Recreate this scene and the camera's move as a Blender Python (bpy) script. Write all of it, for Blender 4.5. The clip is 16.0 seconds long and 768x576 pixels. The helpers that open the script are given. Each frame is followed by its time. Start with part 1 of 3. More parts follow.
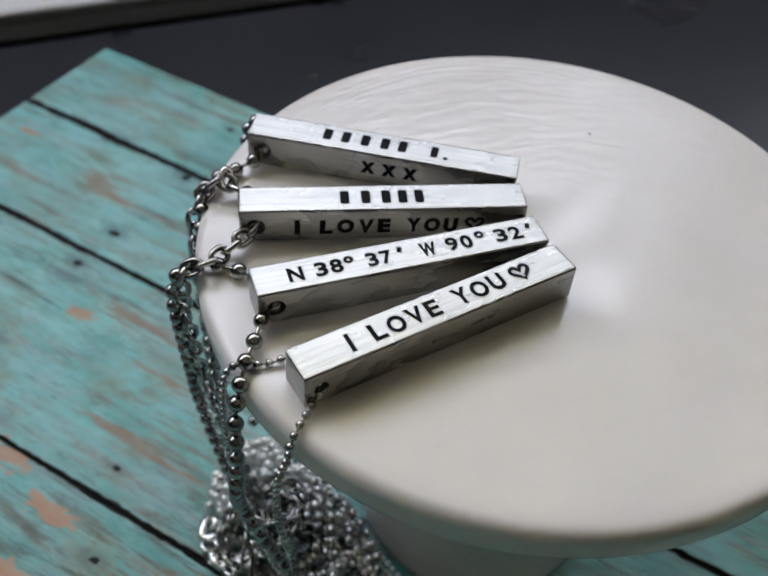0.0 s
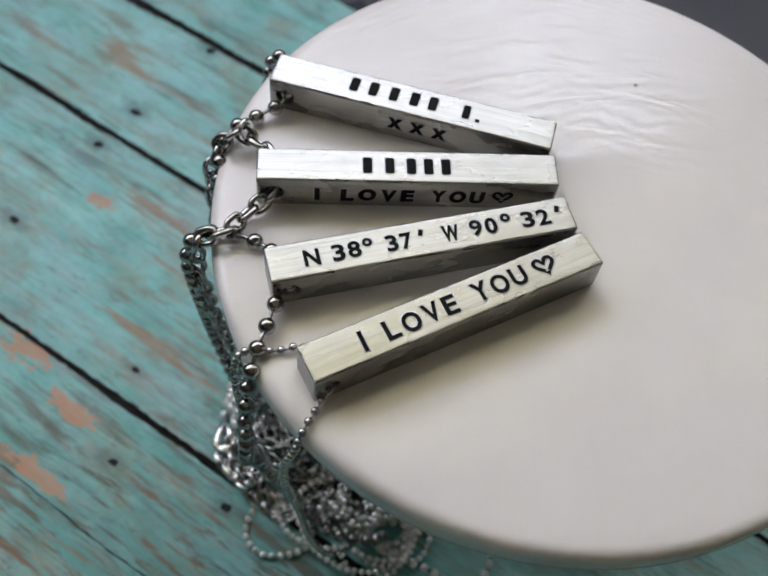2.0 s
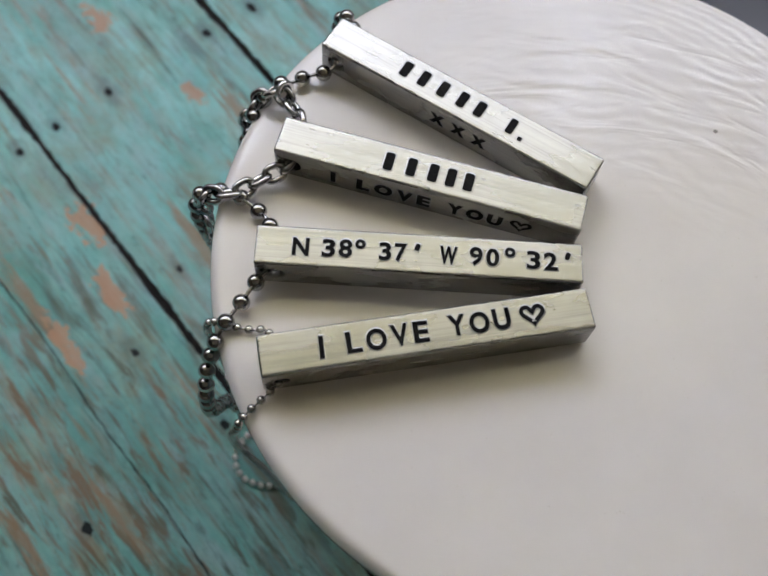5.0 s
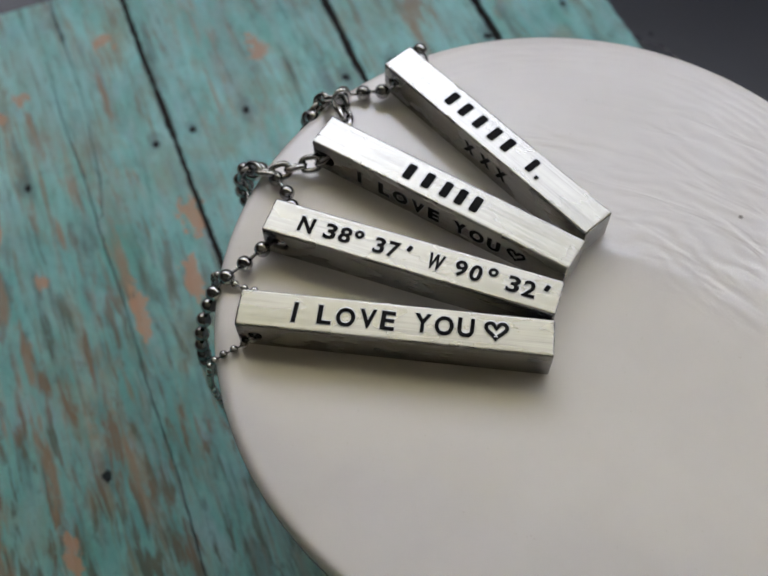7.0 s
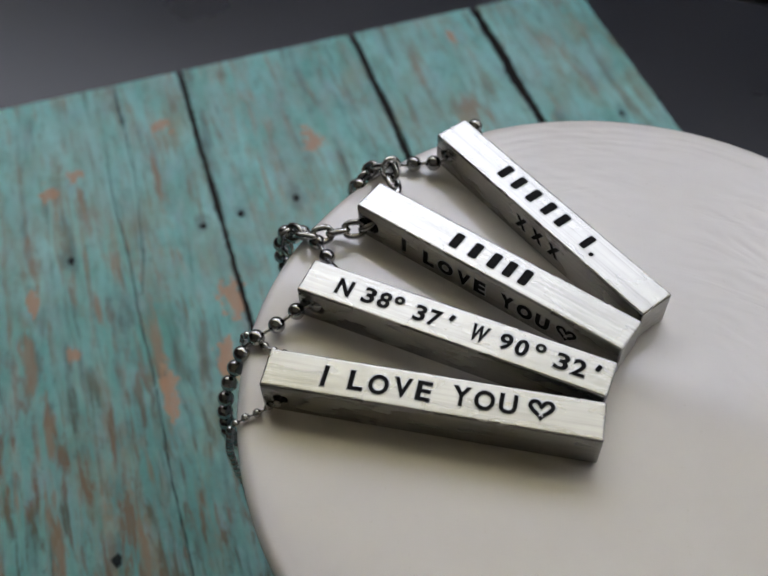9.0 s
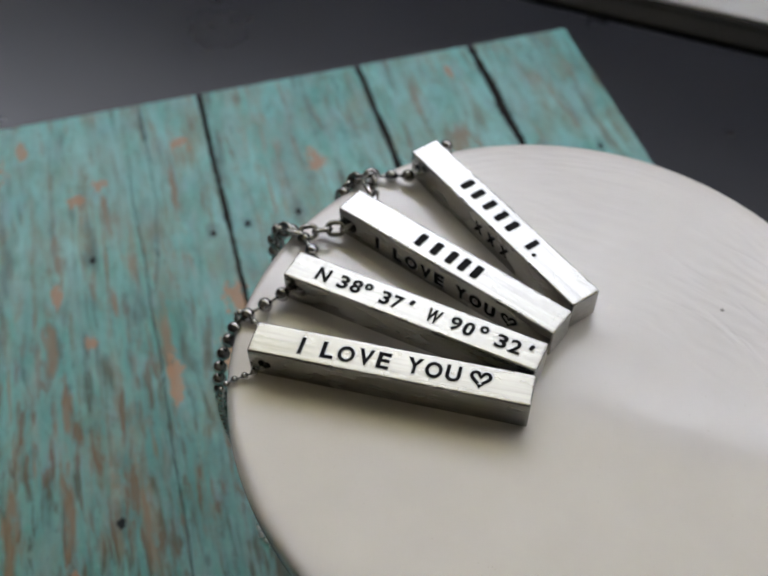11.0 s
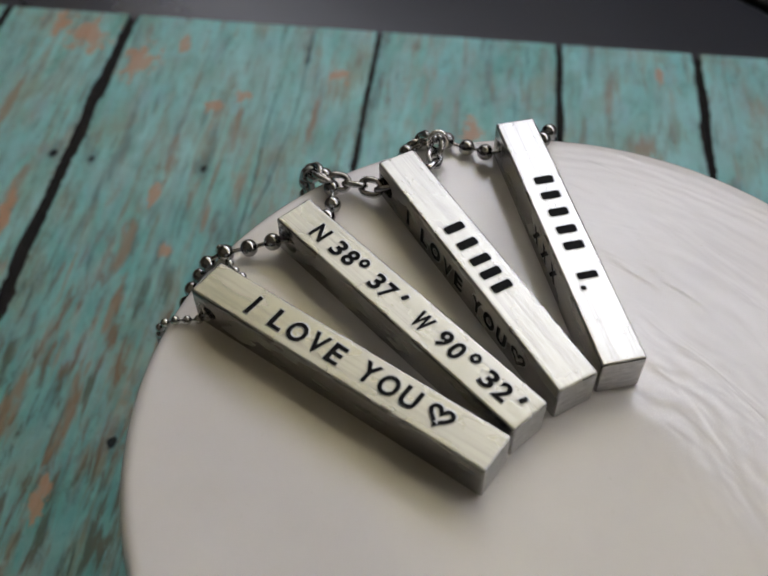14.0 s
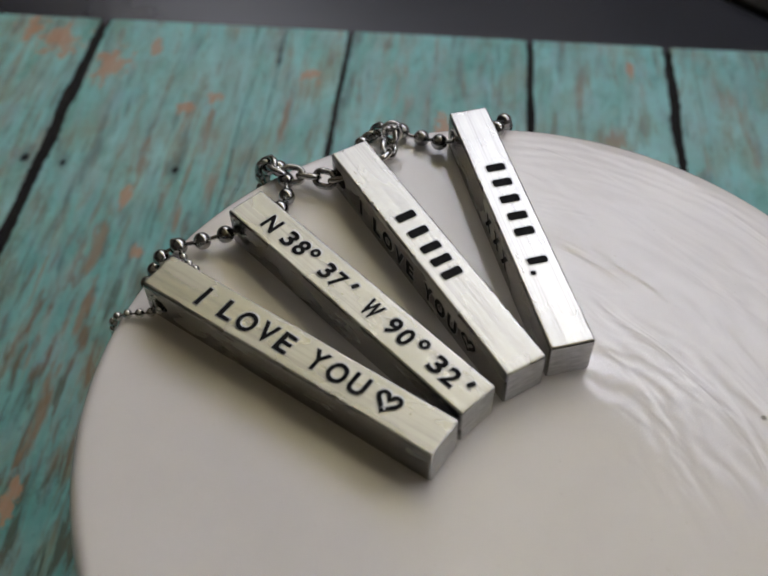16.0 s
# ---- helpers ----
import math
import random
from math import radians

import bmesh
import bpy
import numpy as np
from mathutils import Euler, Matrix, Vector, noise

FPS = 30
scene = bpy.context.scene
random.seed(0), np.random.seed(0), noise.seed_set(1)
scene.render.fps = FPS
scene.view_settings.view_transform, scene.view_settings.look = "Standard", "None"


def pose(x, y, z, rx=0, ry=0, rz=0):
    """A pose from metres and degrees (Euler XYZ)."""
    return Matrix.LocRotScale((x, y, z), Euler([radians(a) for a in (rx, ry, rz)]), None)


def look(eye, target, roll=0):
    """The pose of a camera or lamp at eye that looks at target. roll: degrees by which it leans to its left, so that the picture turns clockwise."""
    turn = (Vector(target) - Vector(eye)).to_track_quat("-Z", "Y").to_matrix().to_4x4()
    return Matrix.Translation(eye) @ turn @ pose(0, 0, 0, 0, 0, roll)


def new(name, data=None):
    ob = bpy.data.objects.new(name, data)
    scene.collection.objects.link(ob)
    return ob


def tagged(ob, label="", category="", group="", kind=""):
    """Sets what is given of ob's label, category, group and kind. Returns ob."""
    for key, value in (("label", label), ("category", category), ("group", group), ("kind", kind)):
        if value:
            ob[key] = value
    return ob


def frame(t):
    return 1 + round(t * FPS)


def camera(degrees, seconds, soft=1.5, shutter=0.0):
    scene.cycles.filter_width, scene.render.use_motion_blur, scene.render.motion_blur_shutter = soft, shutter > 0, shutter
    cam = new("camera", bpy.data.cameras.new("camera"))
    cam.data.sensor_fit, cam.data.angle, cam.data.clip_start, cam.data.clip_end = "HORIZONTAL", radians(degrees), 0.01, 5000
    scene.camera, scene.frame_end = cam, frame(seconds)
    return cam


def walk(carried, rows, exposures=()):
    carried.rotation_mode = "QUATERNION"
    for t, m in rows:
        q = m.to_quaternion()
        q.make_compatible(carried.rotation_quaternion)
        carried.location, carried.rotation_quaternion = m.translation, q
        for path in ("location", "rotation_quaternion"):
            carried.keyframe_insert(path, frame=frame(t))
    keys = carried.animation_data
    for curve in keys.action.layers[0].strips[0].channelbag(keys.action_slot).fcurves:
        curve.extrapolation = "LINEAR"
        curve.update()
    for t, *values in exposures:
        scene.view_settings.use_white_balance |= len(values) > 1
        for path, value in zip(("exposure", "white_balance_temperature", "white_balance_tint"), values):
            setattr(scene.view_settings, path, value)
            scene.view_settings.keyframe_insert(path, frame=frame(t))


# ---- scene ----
cam = camera(43.8, 16.0, soft=1.7)
PATH = (
    (0, (-0.04825, -0.06025, 0.15878), (-0.00988, -0.00283, 0.08645), 4.91),
    (0.4, (-0.04779, -0.06027, 0.16171), (-0.01210, -0.00594, 0.08572), 5.27),
    (0.5, (-0.04706, -0.05999, 0.16283), (-0.01247, -0.00617, 0.08598), 4.80),
    (1, (-0.04539, -0.05536, 0.16727), (-0.01342, -0.00476, 0.08716), 5.48),
    (1.5, (-0.04261, -0.05128, 0.16945), (-0.01219, -0.00425, 0.08661), 7.26),
    (2, (-0.03826, -0.04303, 0.17023), (-0.00977, 0.00059, 0.08487), 7.88),
    (2.5, (-0.03461, -0.03475, 0.16890), (-0.00806, 0.00414, 0.08068), 9.29),
    (3, (-0.02851, -0.03085, 0.17134), (-0.00415, 0.00574, 0.08152), 10.22),
    (3.5, (-0.02575, -0.02928, 0.17208), (-0.00411, 0.00645, 0.08122), 10.25),
    (4, (-0.01759, -0.03058, 0.17325), (0.00045, 0.00511, 0.08160), 9.16),
    (4.5, (-0.01586, -0.03126, 0.17625), (-0.00203, 0.00529, 0.08421), 7.66),
    (4.7, (-0.01618, -0.03235, 0.17582), (-0.00365, 0.00430, 0.08362), 7.49),
    (6.8, (0.00323, -0.05099, 0.17868), (-0.00136, -0.00374, 0.09067), 0.06),
    (7, (0.00679, -0.05172, 0.17723), (-0.00063, -0.00338, 0.09000), -1.70),
    (7.5, (0.01089, -0.05368, 0.17552), (-0.00041, -0.00160, 0.09091), -2.41),
    (8, (0.01772, -0.05341, 0.17193), (0.00347, 0.00096, 0.08922), -2.10),
    (8.5, (0.01774, -0.05057, 0.16717), (0.00152, 0.00549, 0.08597), -2.53),
    (9, (0.00783, -0.05384, 0.16694), (-0.00609, 0.00487, 0.08720), -1.88),
    (9.2, (0.00402, -0.05593, 0.16833), (-0.00741, 0.00420, 0.08924), -0.64),
    (11.3, (0.02202, -0.07238, 0.17985), (0.00346, -0.01182, 0.10247), -0.95),
    (11.5, (0.02474, -0.07382, 0.17910), (0.00325, -0.01412, 0.10181), -0.08),
    (12, (0.02734, -0.07116, 0.17715), (-0.00102, -0.01409, 0.10009), -0.31),
    (12.5, (0.02986, -0.06576, 0.17134), (-0.00333, -0.01081, 0.09466), -0.19),
    (13, (0.03863, -0.05779, 0.16545), (0.00320, -0.00471, 0.08846), 0.72),
    (13.5, (0.04022, -0.04790, 0.16197), (0.00346, 0.00384, 0.08469), 0.26),
    (14, (0.03695, -0.04256, 0.15785), (-0.00018, 0.00764, 0.07974), -0.31),
    (14.5, (0.03816, -0.04399, 0.15559), (0.00143, 0.00578, 0.07702), -0.84),
    (15, (0.04074, -0.04380, 0.15530), (0.00371, 0.00662, 0.07729), -0.81),
    (15.5, (0.04237, -0.04257, 0.15667), (0.00531, 0.00807, 0.07881), -1.00),
    (16, (0.04191, -0.04097, 0.15676), (0.00488, 0.00989, 0.07903), -1.09),
)
cam.data.dof.use_dof = True
cam.data.dof.focus_distance = 0.115
cam.data.dof.aperture_fstop = 33
walk(cam, [(t, look(eye, target, roll)) for t, eye, target, roll in PATH],
     ((0, 0.39, 6100, 13), (1.5, 0.48, 6150, 14), (3.5, 0.46, 6190, 15), (4.7, 0.4, 6230, 14.5), (6.8, 0.12, 6290, 13), (9, 0.05, 6280, 13), (12, 0.23, 6420, 11.5), (14.5, 0.03, 6490, 14), (16, 0.0, 6490, 14)))

CM = 0.01
PLATE_Z = 7.07          # centimetres above the table
BOARD_Z = 0.60
ROOM_TURN = -9.5        # the room's axes against the pendants'

# ---- world ----
world = bpy.data.worlds.new("sky")
world.use_nodes = True
scene.world = world
_bg = world.node_tree.nodes["Background"]
_sky = world.node_tree.nodes.new("ShaderNodeTexSky")
_sky.sky_type = "NISHITA"
_sky.sun_disc = False
_sky.sun_elevation = radians(38)
_sky.sun_rotation = radians(150)
world.node_tree.links.new(_sky.outputs[0], _bg.inputs[0])
_bg.inputs[1].default_value = 0.1


# ---- materials ----
class Nodes:
    def __init__(self, name):
        self.mat = bpy.data.materials.new(name)
        self.mat.use_nodes = True
        self.tree = self.mat.node_tree
        self.bsdf = self.tree.nodes["Principled BSDF"]

    def add(self, kind, **inputs):
        node = self.tree.nodes.new("ShaderNode" + kind)
        for key, value in inputs.items():
            self.put(node.inputs[key.replace("_", " ")], value)
        return node

    def put(self, socket, value):
        if isinstance(value, bpy.types.NodeSocket):
            self.tree.links.new(value, socket)
        else:
            socket.default_value = value

    def set(self, **inputs):
        for key, value in inputs.items():
            self.put(self.bsdf.inputs[key.replace("_", " ")], value)
        return self

    def place(self, scale=(1, 1, 1), offset=None):
        """Object coordinates in centimetres, stretched; offset shifts them by object."""
        co = self.add("TexCoord").outputs["Object"]
        if offset is not None:
            co = self.vmath("ADD", co, offset)
        return self.vmath("MULTIPLY", co, tuple(100 * s for s in scale))

    def vmath(self, op, a, b=None):
        node = self.tree.nodes.new("ShaderNodeVectorMath")
        node.operation = op
        self.put(node.inputs[0], a)
        if b is not None:
            self.put(node.inputs[1], b)
        return node.outputs["Value"] if op in ("DISTANCE", "LENGTH") else node.outputs[0]

    def math(self, op, a, b=0.0, clamp=False):
        node = self.tree.nodes.new("ShaderNodeMath")
        node.operation, node.use_clamp = op, clamp
        self.put(node.inputs[0], a)
        self.put(node.inputs[1], b)
        return node.outputs[0]

    def noise(self, vector, scale, detail=3.0, rough=0.55, distort=0.0):
        return self.add("TexNoise", Vector=vector, Scale=scale, Detail=detail, Roughness=rough, Distortion=distort).outputs["Fac"]

    def ramp(self, fac, *stops):
        node = self.add("ValToRGB", Fac=fac)
        while len(node.color_ramp.elements) < len(stops):
            node.color_ramp.elements.new(0.5)
        for e, (pos, col) in zip(node.color_ramp.elements, stops):
            e.position = pos
            e.color = (*col, 1) if isinstance(col, tuple) else (col, col, col, 1)
        return node.outputs[0]

    def mix(self, fac, a, b):
        node = self.tree.nodes.new("ShaderNodeMix")
        node.data_type = "RGBA"
        self.put(node.inputs[0], fac)
        self.put(node.inputs[6], a if isinstance(a, bpy.types.NodeSocket) else (*a, 1))
        self.put(node.inputs[7], b if isinstance(b, bpy.types.NodeSocket) else (*b, 1))
        return node.outputs[2]

    def bump(self, height, strength, distance):
        return self.add("Bump", Height=height, Strength=strength, Distance=distance).outputs[0]


def aluminium():
    m = Nodes("brushed_aluminium")
    shift = m.vmath("MULTIPLY", m.add("ObjectInfo").outputs["Random"], (0.37, 0.61, 0.83))
    streak = m.noise(m.place((0.35, 26, 26), shift), 1.0, 4, 0.6)
    fine = m.noise(m.place((0.9, 110, 110), shift), 1.0, 2, 0.6)
    smear = m.noise(m.place((1.2, 3, 3), shift), 1.0, 3)
    both = m.math("ADD", m.math("MULTIPLY", streak, 0.65), m.math("MULTIPLY", fine, 0.35))
    along = m.add("VectorTransform", Vector=(1, 0, 0))
    along.vector_type, along.convert_from, along.convert_to = "VECTOR", "OBJECT", "WORLD"
    band = m.noise(m.place((0.12, 7, 7), shift), 1.0, 3, 0.55)
    dull = m.ramp(smear, (0.3, (0.335, 0.333, 0.312)), (0.7, (0.425, 0.422, 0.397)))
    height = m.math("ADD", m.math("MULTIPLY", both, 0.5), m.math("MULTIPLY", band, 0.18))
    m.set(Base_Color=m.mix(m.ramp(both, (0.36, 0.45), (0.55, 0.0)), dull, (0.22, 0.22, 0.22)), Metallic=1.0,
          Roughness=m.ramp(smear, (0.3, 0.24), (0.7, 0.3)), Anisotropic=0.6, Anisotropic_Rotation=0.25, Tangent=along.outputs[0],
          Normal=m.bump(height, 0.3, 0.00005))
    return m.mat


def sawn_aluminium():
    """The cut ends of the bars: matt, with the saw's scratches."""
    m = Nodes("saw_cut_aluminium")
    scratch = m.noise(m.place((1, 5, 34)), 1.0, 4, 0.65, 0.6)
    m.set(Base_Color=m.ramp(scratch, (0.3, (0.40, 0.40, 0.40)), (0.7, (0.66, 0.66, 0.655))), Metallic=1.0, Roughness=0.52, Normal=m.bump(scratch, 0.5, 0.0001))
    return m.mat


def steel(name, low, high, rough):
    m = Nodes(name)
    n = m.noise(m.place((8, 8, 8)), 1.0, 3)
    m.set(Base_Color=m.ramp(n, (0.3, low), (0.7, high)), Metallic=1.0, Roughness=m.ramp(n, (0.3, rough), (0.7, rough + 0.12)))
    return m.mat


def stamping_black():
    m = Nodes("black_stamp_enamel")
    n = m.noise(m.place((30, 30, 30)), 1.0, 3)
    m.set(Base_Color=m.ramp(n, (0.35, (0.006, 0.006, 0.007)), (0.75, (0.016, 0.0155, 0.015))), Roughness=0.6, Specular_IOR_Level=0.06)
    return m.mat


def ceramic():
    m = Nodes("glazed_white_ceramic")
    warp = m.noise(m.place((0.5, 0.5, 0.5)), 1.0, 2)
    co = m.place()
    drift = m.noise(m.place((0.55, 0.75, 1)), 1.0, 3.0, 0.5, 0.4)
    # brushed glaze: long low ripples running round, and fine turning lines near the rim
    off = m.add("SeparateXYZ", Vector=m.vmath("SUBTRACT", co, (-0.6, -3.2, 6.4)))
    reach = m.vmath("LENGTH", m.vmath("SUBTRACT", co, (-0.6, -3.2, 6.4)))
    angle = m.math("ARCTAN2", off.outputs["Y"], off.outputs["X"])
    polar = m.add("CombineXYZ", X=m.math("MULTIPLY", reach, 2.8), Y=m.math("MULTIPLY", angle, 4.2), Z=0.0).outputs[0]
    ripple = m.noise(polar, 1.0, 2.2, 0.45, 0.9)
    wave = m.math("SINE", m.math("ADD", m.math("MULTIPLY", reach, 22.0), m.math("MULTIPLY", drift, 26.0)))
    part_of = m.noise(m.place((0.3, 0.3, 0.3)), 1.0, 2)
    flat = m.add("SeparateXYZ", Vector=co)
    side = m.math("ADD", m.math("ADD", flat.outputs["Y"], m.math("MULTIPLY", flat.outputs["X"], 0.12)), m.math("MULTIPLY", part_of, 2.0))
    beyond = m.math("ADD", m.math("MULTIPLY", flat.outputs["X"], 0.66), m.math("MULTIPLY", flat.outputs["Y"], 0.75))
    mask = m.math("MULTIPLY", m.ramp(m.math("MULTIPLY", side, 0.2), (0.15, 0.0), (0.52, 1.0)), m.ramp(m.math("MULTIPLY", beyond, 0.5), (0.3, 0.0), (0.7, 1.0)))
    rho = m.vmath("LENGTH", m.vmath("MULTIPLY", co, (1, 1, 0)))
    lines = m.math("MULTIPLY", m.math("SINE", m.math("ADD", m.math("MULTIPLY", rho, 48.0), m.math("MULTIPLY", drift, 14.0))),
                   m.math("MULTIPLY", m.ramp(m.math("MULTIPLY", rho, 0.2), (0.72, 0.0), (0.82, 1.0)), mask))
    rough_wave = m.math("ADD", m.math("MULTIPLY", m.math("SUBTRACT", ripple, 0.5), 10.2), m.math("MULTIPLY", wave, 0.6))
    waves = m.math("ADD", m.math("ADD", m.math("MULTIPLY", rough_wave, mask), m.math("MULTIPLY", lines, 0.7)), m.math("MULTIPLY", drift, 2.0))
    tint = m.noise(m.place((0.7, 0.7, 0.7)), 1.0, 4)
    speck = m.noise(m.place((14, 14, 14)), 1.0, 2)
    col = m.ramp(tint, (0.3, (0.79, 0.755, 0.745)), (0.7, (0.84, 0.808, 0.80)))
    col = m.mix(m.ramp(speck, (0.72, 0.0), (0.8, 0.25)), col, (0.55, 0.5, 0.44))
    pit = m.math("ADD", m.vmath("DISTANCE", co, (2.205, 1.49, 6.46)), m.math("MULTIPLY", speck, 0.03))
    col = m.mix(m.ramp(pit, (0.03, 0.75), (0.05, 0.0)), col, (0.16, 0.14, 0.13))
    m.set(Base_Color=col, Roughness=m.ramp(warp, (0.3, 0.05), (0.7, 0.09)), IOR=1.45,
          Normal=m.bump(waves, 1.0, 0.00002))
    return m.mat


CHIPS = ((-16.95, -1.95, 0.6, 0.8), (-18.5, -1.0, 0.9, 0.7), (-19.4, -0.6, 0.5, 0.6), (-14.69, -3.29, 0.27, 0.4), (-14.05, -2.9, 0.25, 0.36), (-11.80, -1.85, 0.3, 0.4), (-18.45, -7.3, 0.26, 1.0),
         (-11.27, -7.6, 0.4, 0.8), (-12.9, -9.3, 0.24, 0.9), (-7.88, -6.3, 0.2, 0.5), (-8.5, -3.6, 0.3, 0.6), (-15.3, -6.3, 0.16, 0.6), (-15.94, -1.0, 0.16, 0.6),
         (-11.7, -9.1, 0.25, 0.7), (-15.35, -13.8, 0.2, 0.6), (-14.6, -7.9, 0.16, 0.3), (-3.95, -1.1, 0.12, 0.5))
# brown wood showing along the grain: x, y, half width, half length
STREAKS = ((-15.2, -5.2, 0.12, 1.2), (-15.5, -7.6, 0.14, 0.9), (-13.02, -8.3, 0.13, 1.5), (-13.96, -3.9, 0.1, 0.8), (-18.4, -6.9, 0.16, 1.1), (-15.3, -9.7, 0.12, 0.9),
           (-15.36, -12.0, 0.16, 1.4), (-14.0, -6.9, 0.08, 0.6), (-7.4, -7.5, 0.22, 1.2), (-8.3, -9.2, 0.14, 0.9), (-9.8, -9.2, 0.16, 1.3), (-4.5, -3.9, 0.35, 0.9),
           (-19.6, -4.0, 0.14, 1.2), (-16.5, -12.8, 0.16, 1.6), (-13.9, -12.4, 0.1, 1.2), (-12.2, -3.4, 0.09, 1.0))

# paint lightened towards the window and darkened away from it: x, y, half sizes
LIT_FAR = ((-4.0, -3.2, 4.2, 3.2), (-14.2, -3.2, 3.0, 3.4))
DIM_NEAR = ((-13.6, -11.6, 4.2, 5.2),)
NAILS = ((-17.96, -5.35, 0.12), (-17.02, -5.44, 0.09), (-14.40, -5.47, 0.10), (-11.46, -5.39, 0.10), (-10.58, -5.30, 0.10), (-9.28, -5.24, 0.11),
         (-6.81, -5.21, 0.11), (-5.65, -5.24, 0.12), (-3.20, -5.34, 0.11), (-1.05, -5.08, 0.09), (-17.10, -12.56, 0.10), (-14.40, -12.53, 0.11),
         (-10.40, -9.45, 0.08), (-12.00, -10.35, 0.09), (-11.5, -12.5, 0.1), (-18.2, -12.6, 0.1))


def worn_teal():
    """Turquoise paint worn along the grain to brown wood; x runs across the planks and y along them."""
    m = Nodes("worn_turquoise_paint")
    shift = m.vmath("MULTIPLY", m.add("ObjectInfo").outputs["Random"], (0.9, 1.7, 0.4))
    streak = m.noise(m.place((3.0, 0.27, 1), shift), 1.0, 6, 0.64, 0.5)
    fine = m.noise(m.place((13, 0.8, 1), shift), 1.0, 5, 0.65)
    cloud = m.noise(m.place((0.55, 0.3, 1), shift), 1.0, 5, 0.62)
    blotch = m.noise(m.place((1.2, 0.8, 1), shift), 1.0, 5, 0.62, 0.5)
    green = m.noise(m.place((1.0, 0.3, 1), shift), 1.3, 4)
    paint = m.ramp(cloud, (0.3, (0.118, 0.385, 0.385)), (0.5, (0.215, 0.565, 0.555)), (0.7, (0.365, 0.665, 0.65)))
    paint = m.mix(m.ramp(green, (0.48, 0.0), (0.7, 0.75)), paint, (0.08, 0.31, 0.24))
    grey = m.noise(m.place((1.7, 0.45, 1), shift), 1.1, 5, 0.6)
    paint = m.mix(m.ramp(grey, (0.46, 0.0), (0.68, 0.7)), paint, (0.27, 0.36, 0.365))
    # window light put into the paint: paler by the far edge, deeper near
    co = m.place()
    for patches, tone_of, strength in ((LIT_FAR, (0.30, 0.60, 0.585), 0.5), (DIM_NEAR, (0.06, 0.235, 0.225), 0.7)):
        for x, y, rx, ry in patches:
            d = m.vmath("LENGTH", m.vmath("MULTIPLY", m.vmath("SUBTRACT", co, (x, y, BOARD_Z)), (1 / rx, 1 / ry, 0.0)))
            near = m.math("ADD", d, m.math("MULTIPLY", m.math("SUBTRACT", streak, 0.5), 1.5))
            paint = m.mix(m.ramp(m.math("MULTIPLY", near, 0.5), (0.1, strength), (0.6, 0.0)), paint, tone_of)
    worn = m.math("ADD", m.math("MULTIPLY", streak, 0.55), m.math("MULTIPLY", m.math("ADD", fine, blotch), 0.24))
    tone = m.noise(m.place((0.8, 0.35, 1), m.vmath("ADD", shift, (0.1, 0.3, 0))), 1.0, 3)
    brown = m.mix(m.ramp(tone, (0.42, 0.0), (0.62, 1.0)), (0.17, 0.15, 0.085), (0.33, 0.19, 0.10))
    col = m.mix(m.ramp(worn, (0.515, 0.0), (0.61, 0.75)), paint, brown)
    dark = m.noise(m.place((2.3, 0.28, 1), m.vmath("ADD", shift, (0.3, 0.2, 0))), 1.0, 5, 0.62)
    col = m.mix(m.ramp(dark, (0.57, 0.0), (0.66, 0.6)), col, (0.06, 0.085, 0.08))
    fleck = m.noise(m.place((5.5, 1.0, 1), m.vmath("ADD", shift, (0.5, 0.4, 0))), 1.0, 5, 0.66)
    col = m.mix(m.ramp(fleck, (0.57, 0.0), (0.66, 0.5)), col, (0.17, 0.145, 0.11))
    mottle = m.noise(m.place((2.6, 1.3, 1), m.vmath("ADD", shift, (0.7, 0.1, 0))), 1.0, 5, 0.68, 0.3)
    col = m.mix(m.ramp(mottle, (0.50, 0.0), (0.72, 0.55)), col, (0.25, 0.54, 0.53))
    col = m.mix(m.ramp(mottle, (0.28, 0.5), (0.47, 0.0)), col, (0.085, 0.22, 0.20))
    spot = m.noise(m.place((5.0, 1.5, 1), m.vmath("ADD", shift, (0.2, 0.9, 0))), 1.0, 4, 0.6)
    where = m.noise(m.place((0.5, 0.25, 1), m.vmath("ADD", shift, (0.6, 0.6, 0))), 1.0, 2)
    col = m.mix(m.ramp(m.math("ADD", spot, m.math("MULTIPLY", where, 0.6)), (1.01, 0.0), (1.08, 0.7)), col, (0.40, 0.21, 0.11))
    blue = m.noise(m.place((2.0, 0.8, 1), m.vmath("ADD", shift, (0.4, 0.7, 0))), 1.0, 4, 0.6)
    col = m.mix(m.ramp(blue, (0.56, 0.0), (0.70, 0.6)), col, (0.25, 0.44, 0.50))
    haze = m.noise(m.place((0.75, 0.4, 1), m.vmath("ADD", shift, (0.9, 0.5, 0))), 1.0, 5, 0.65)
    col = m.mix(m.ramp(haze, (0.5, 0.0), (0.68, 0.4)), col, (0.29, 0.45, 0.46))
    line = m.noise(m.place((6.0, 0.4, 1), m.vmath("ADD", shift, (0.15, 0.65, 0))), 1.0, 5, 0.7, 0.2)
    col = m.mix(m.ramp(line, (0.59, 0.0), (0.68, 0.65)), col, (0.04, 0.085, 0.075))
    crackle = m.noise(m.place((9.0, 2.6, 1), m.vmath("ADD", shift, (0.8, 0.3, 0))), 1.0, 4, 0.7)
    col = m.mix(m.ramp(crackle, (0.61, 0.0), (0.69, 0.5)), col, (0.055, 0.10, 0.09))
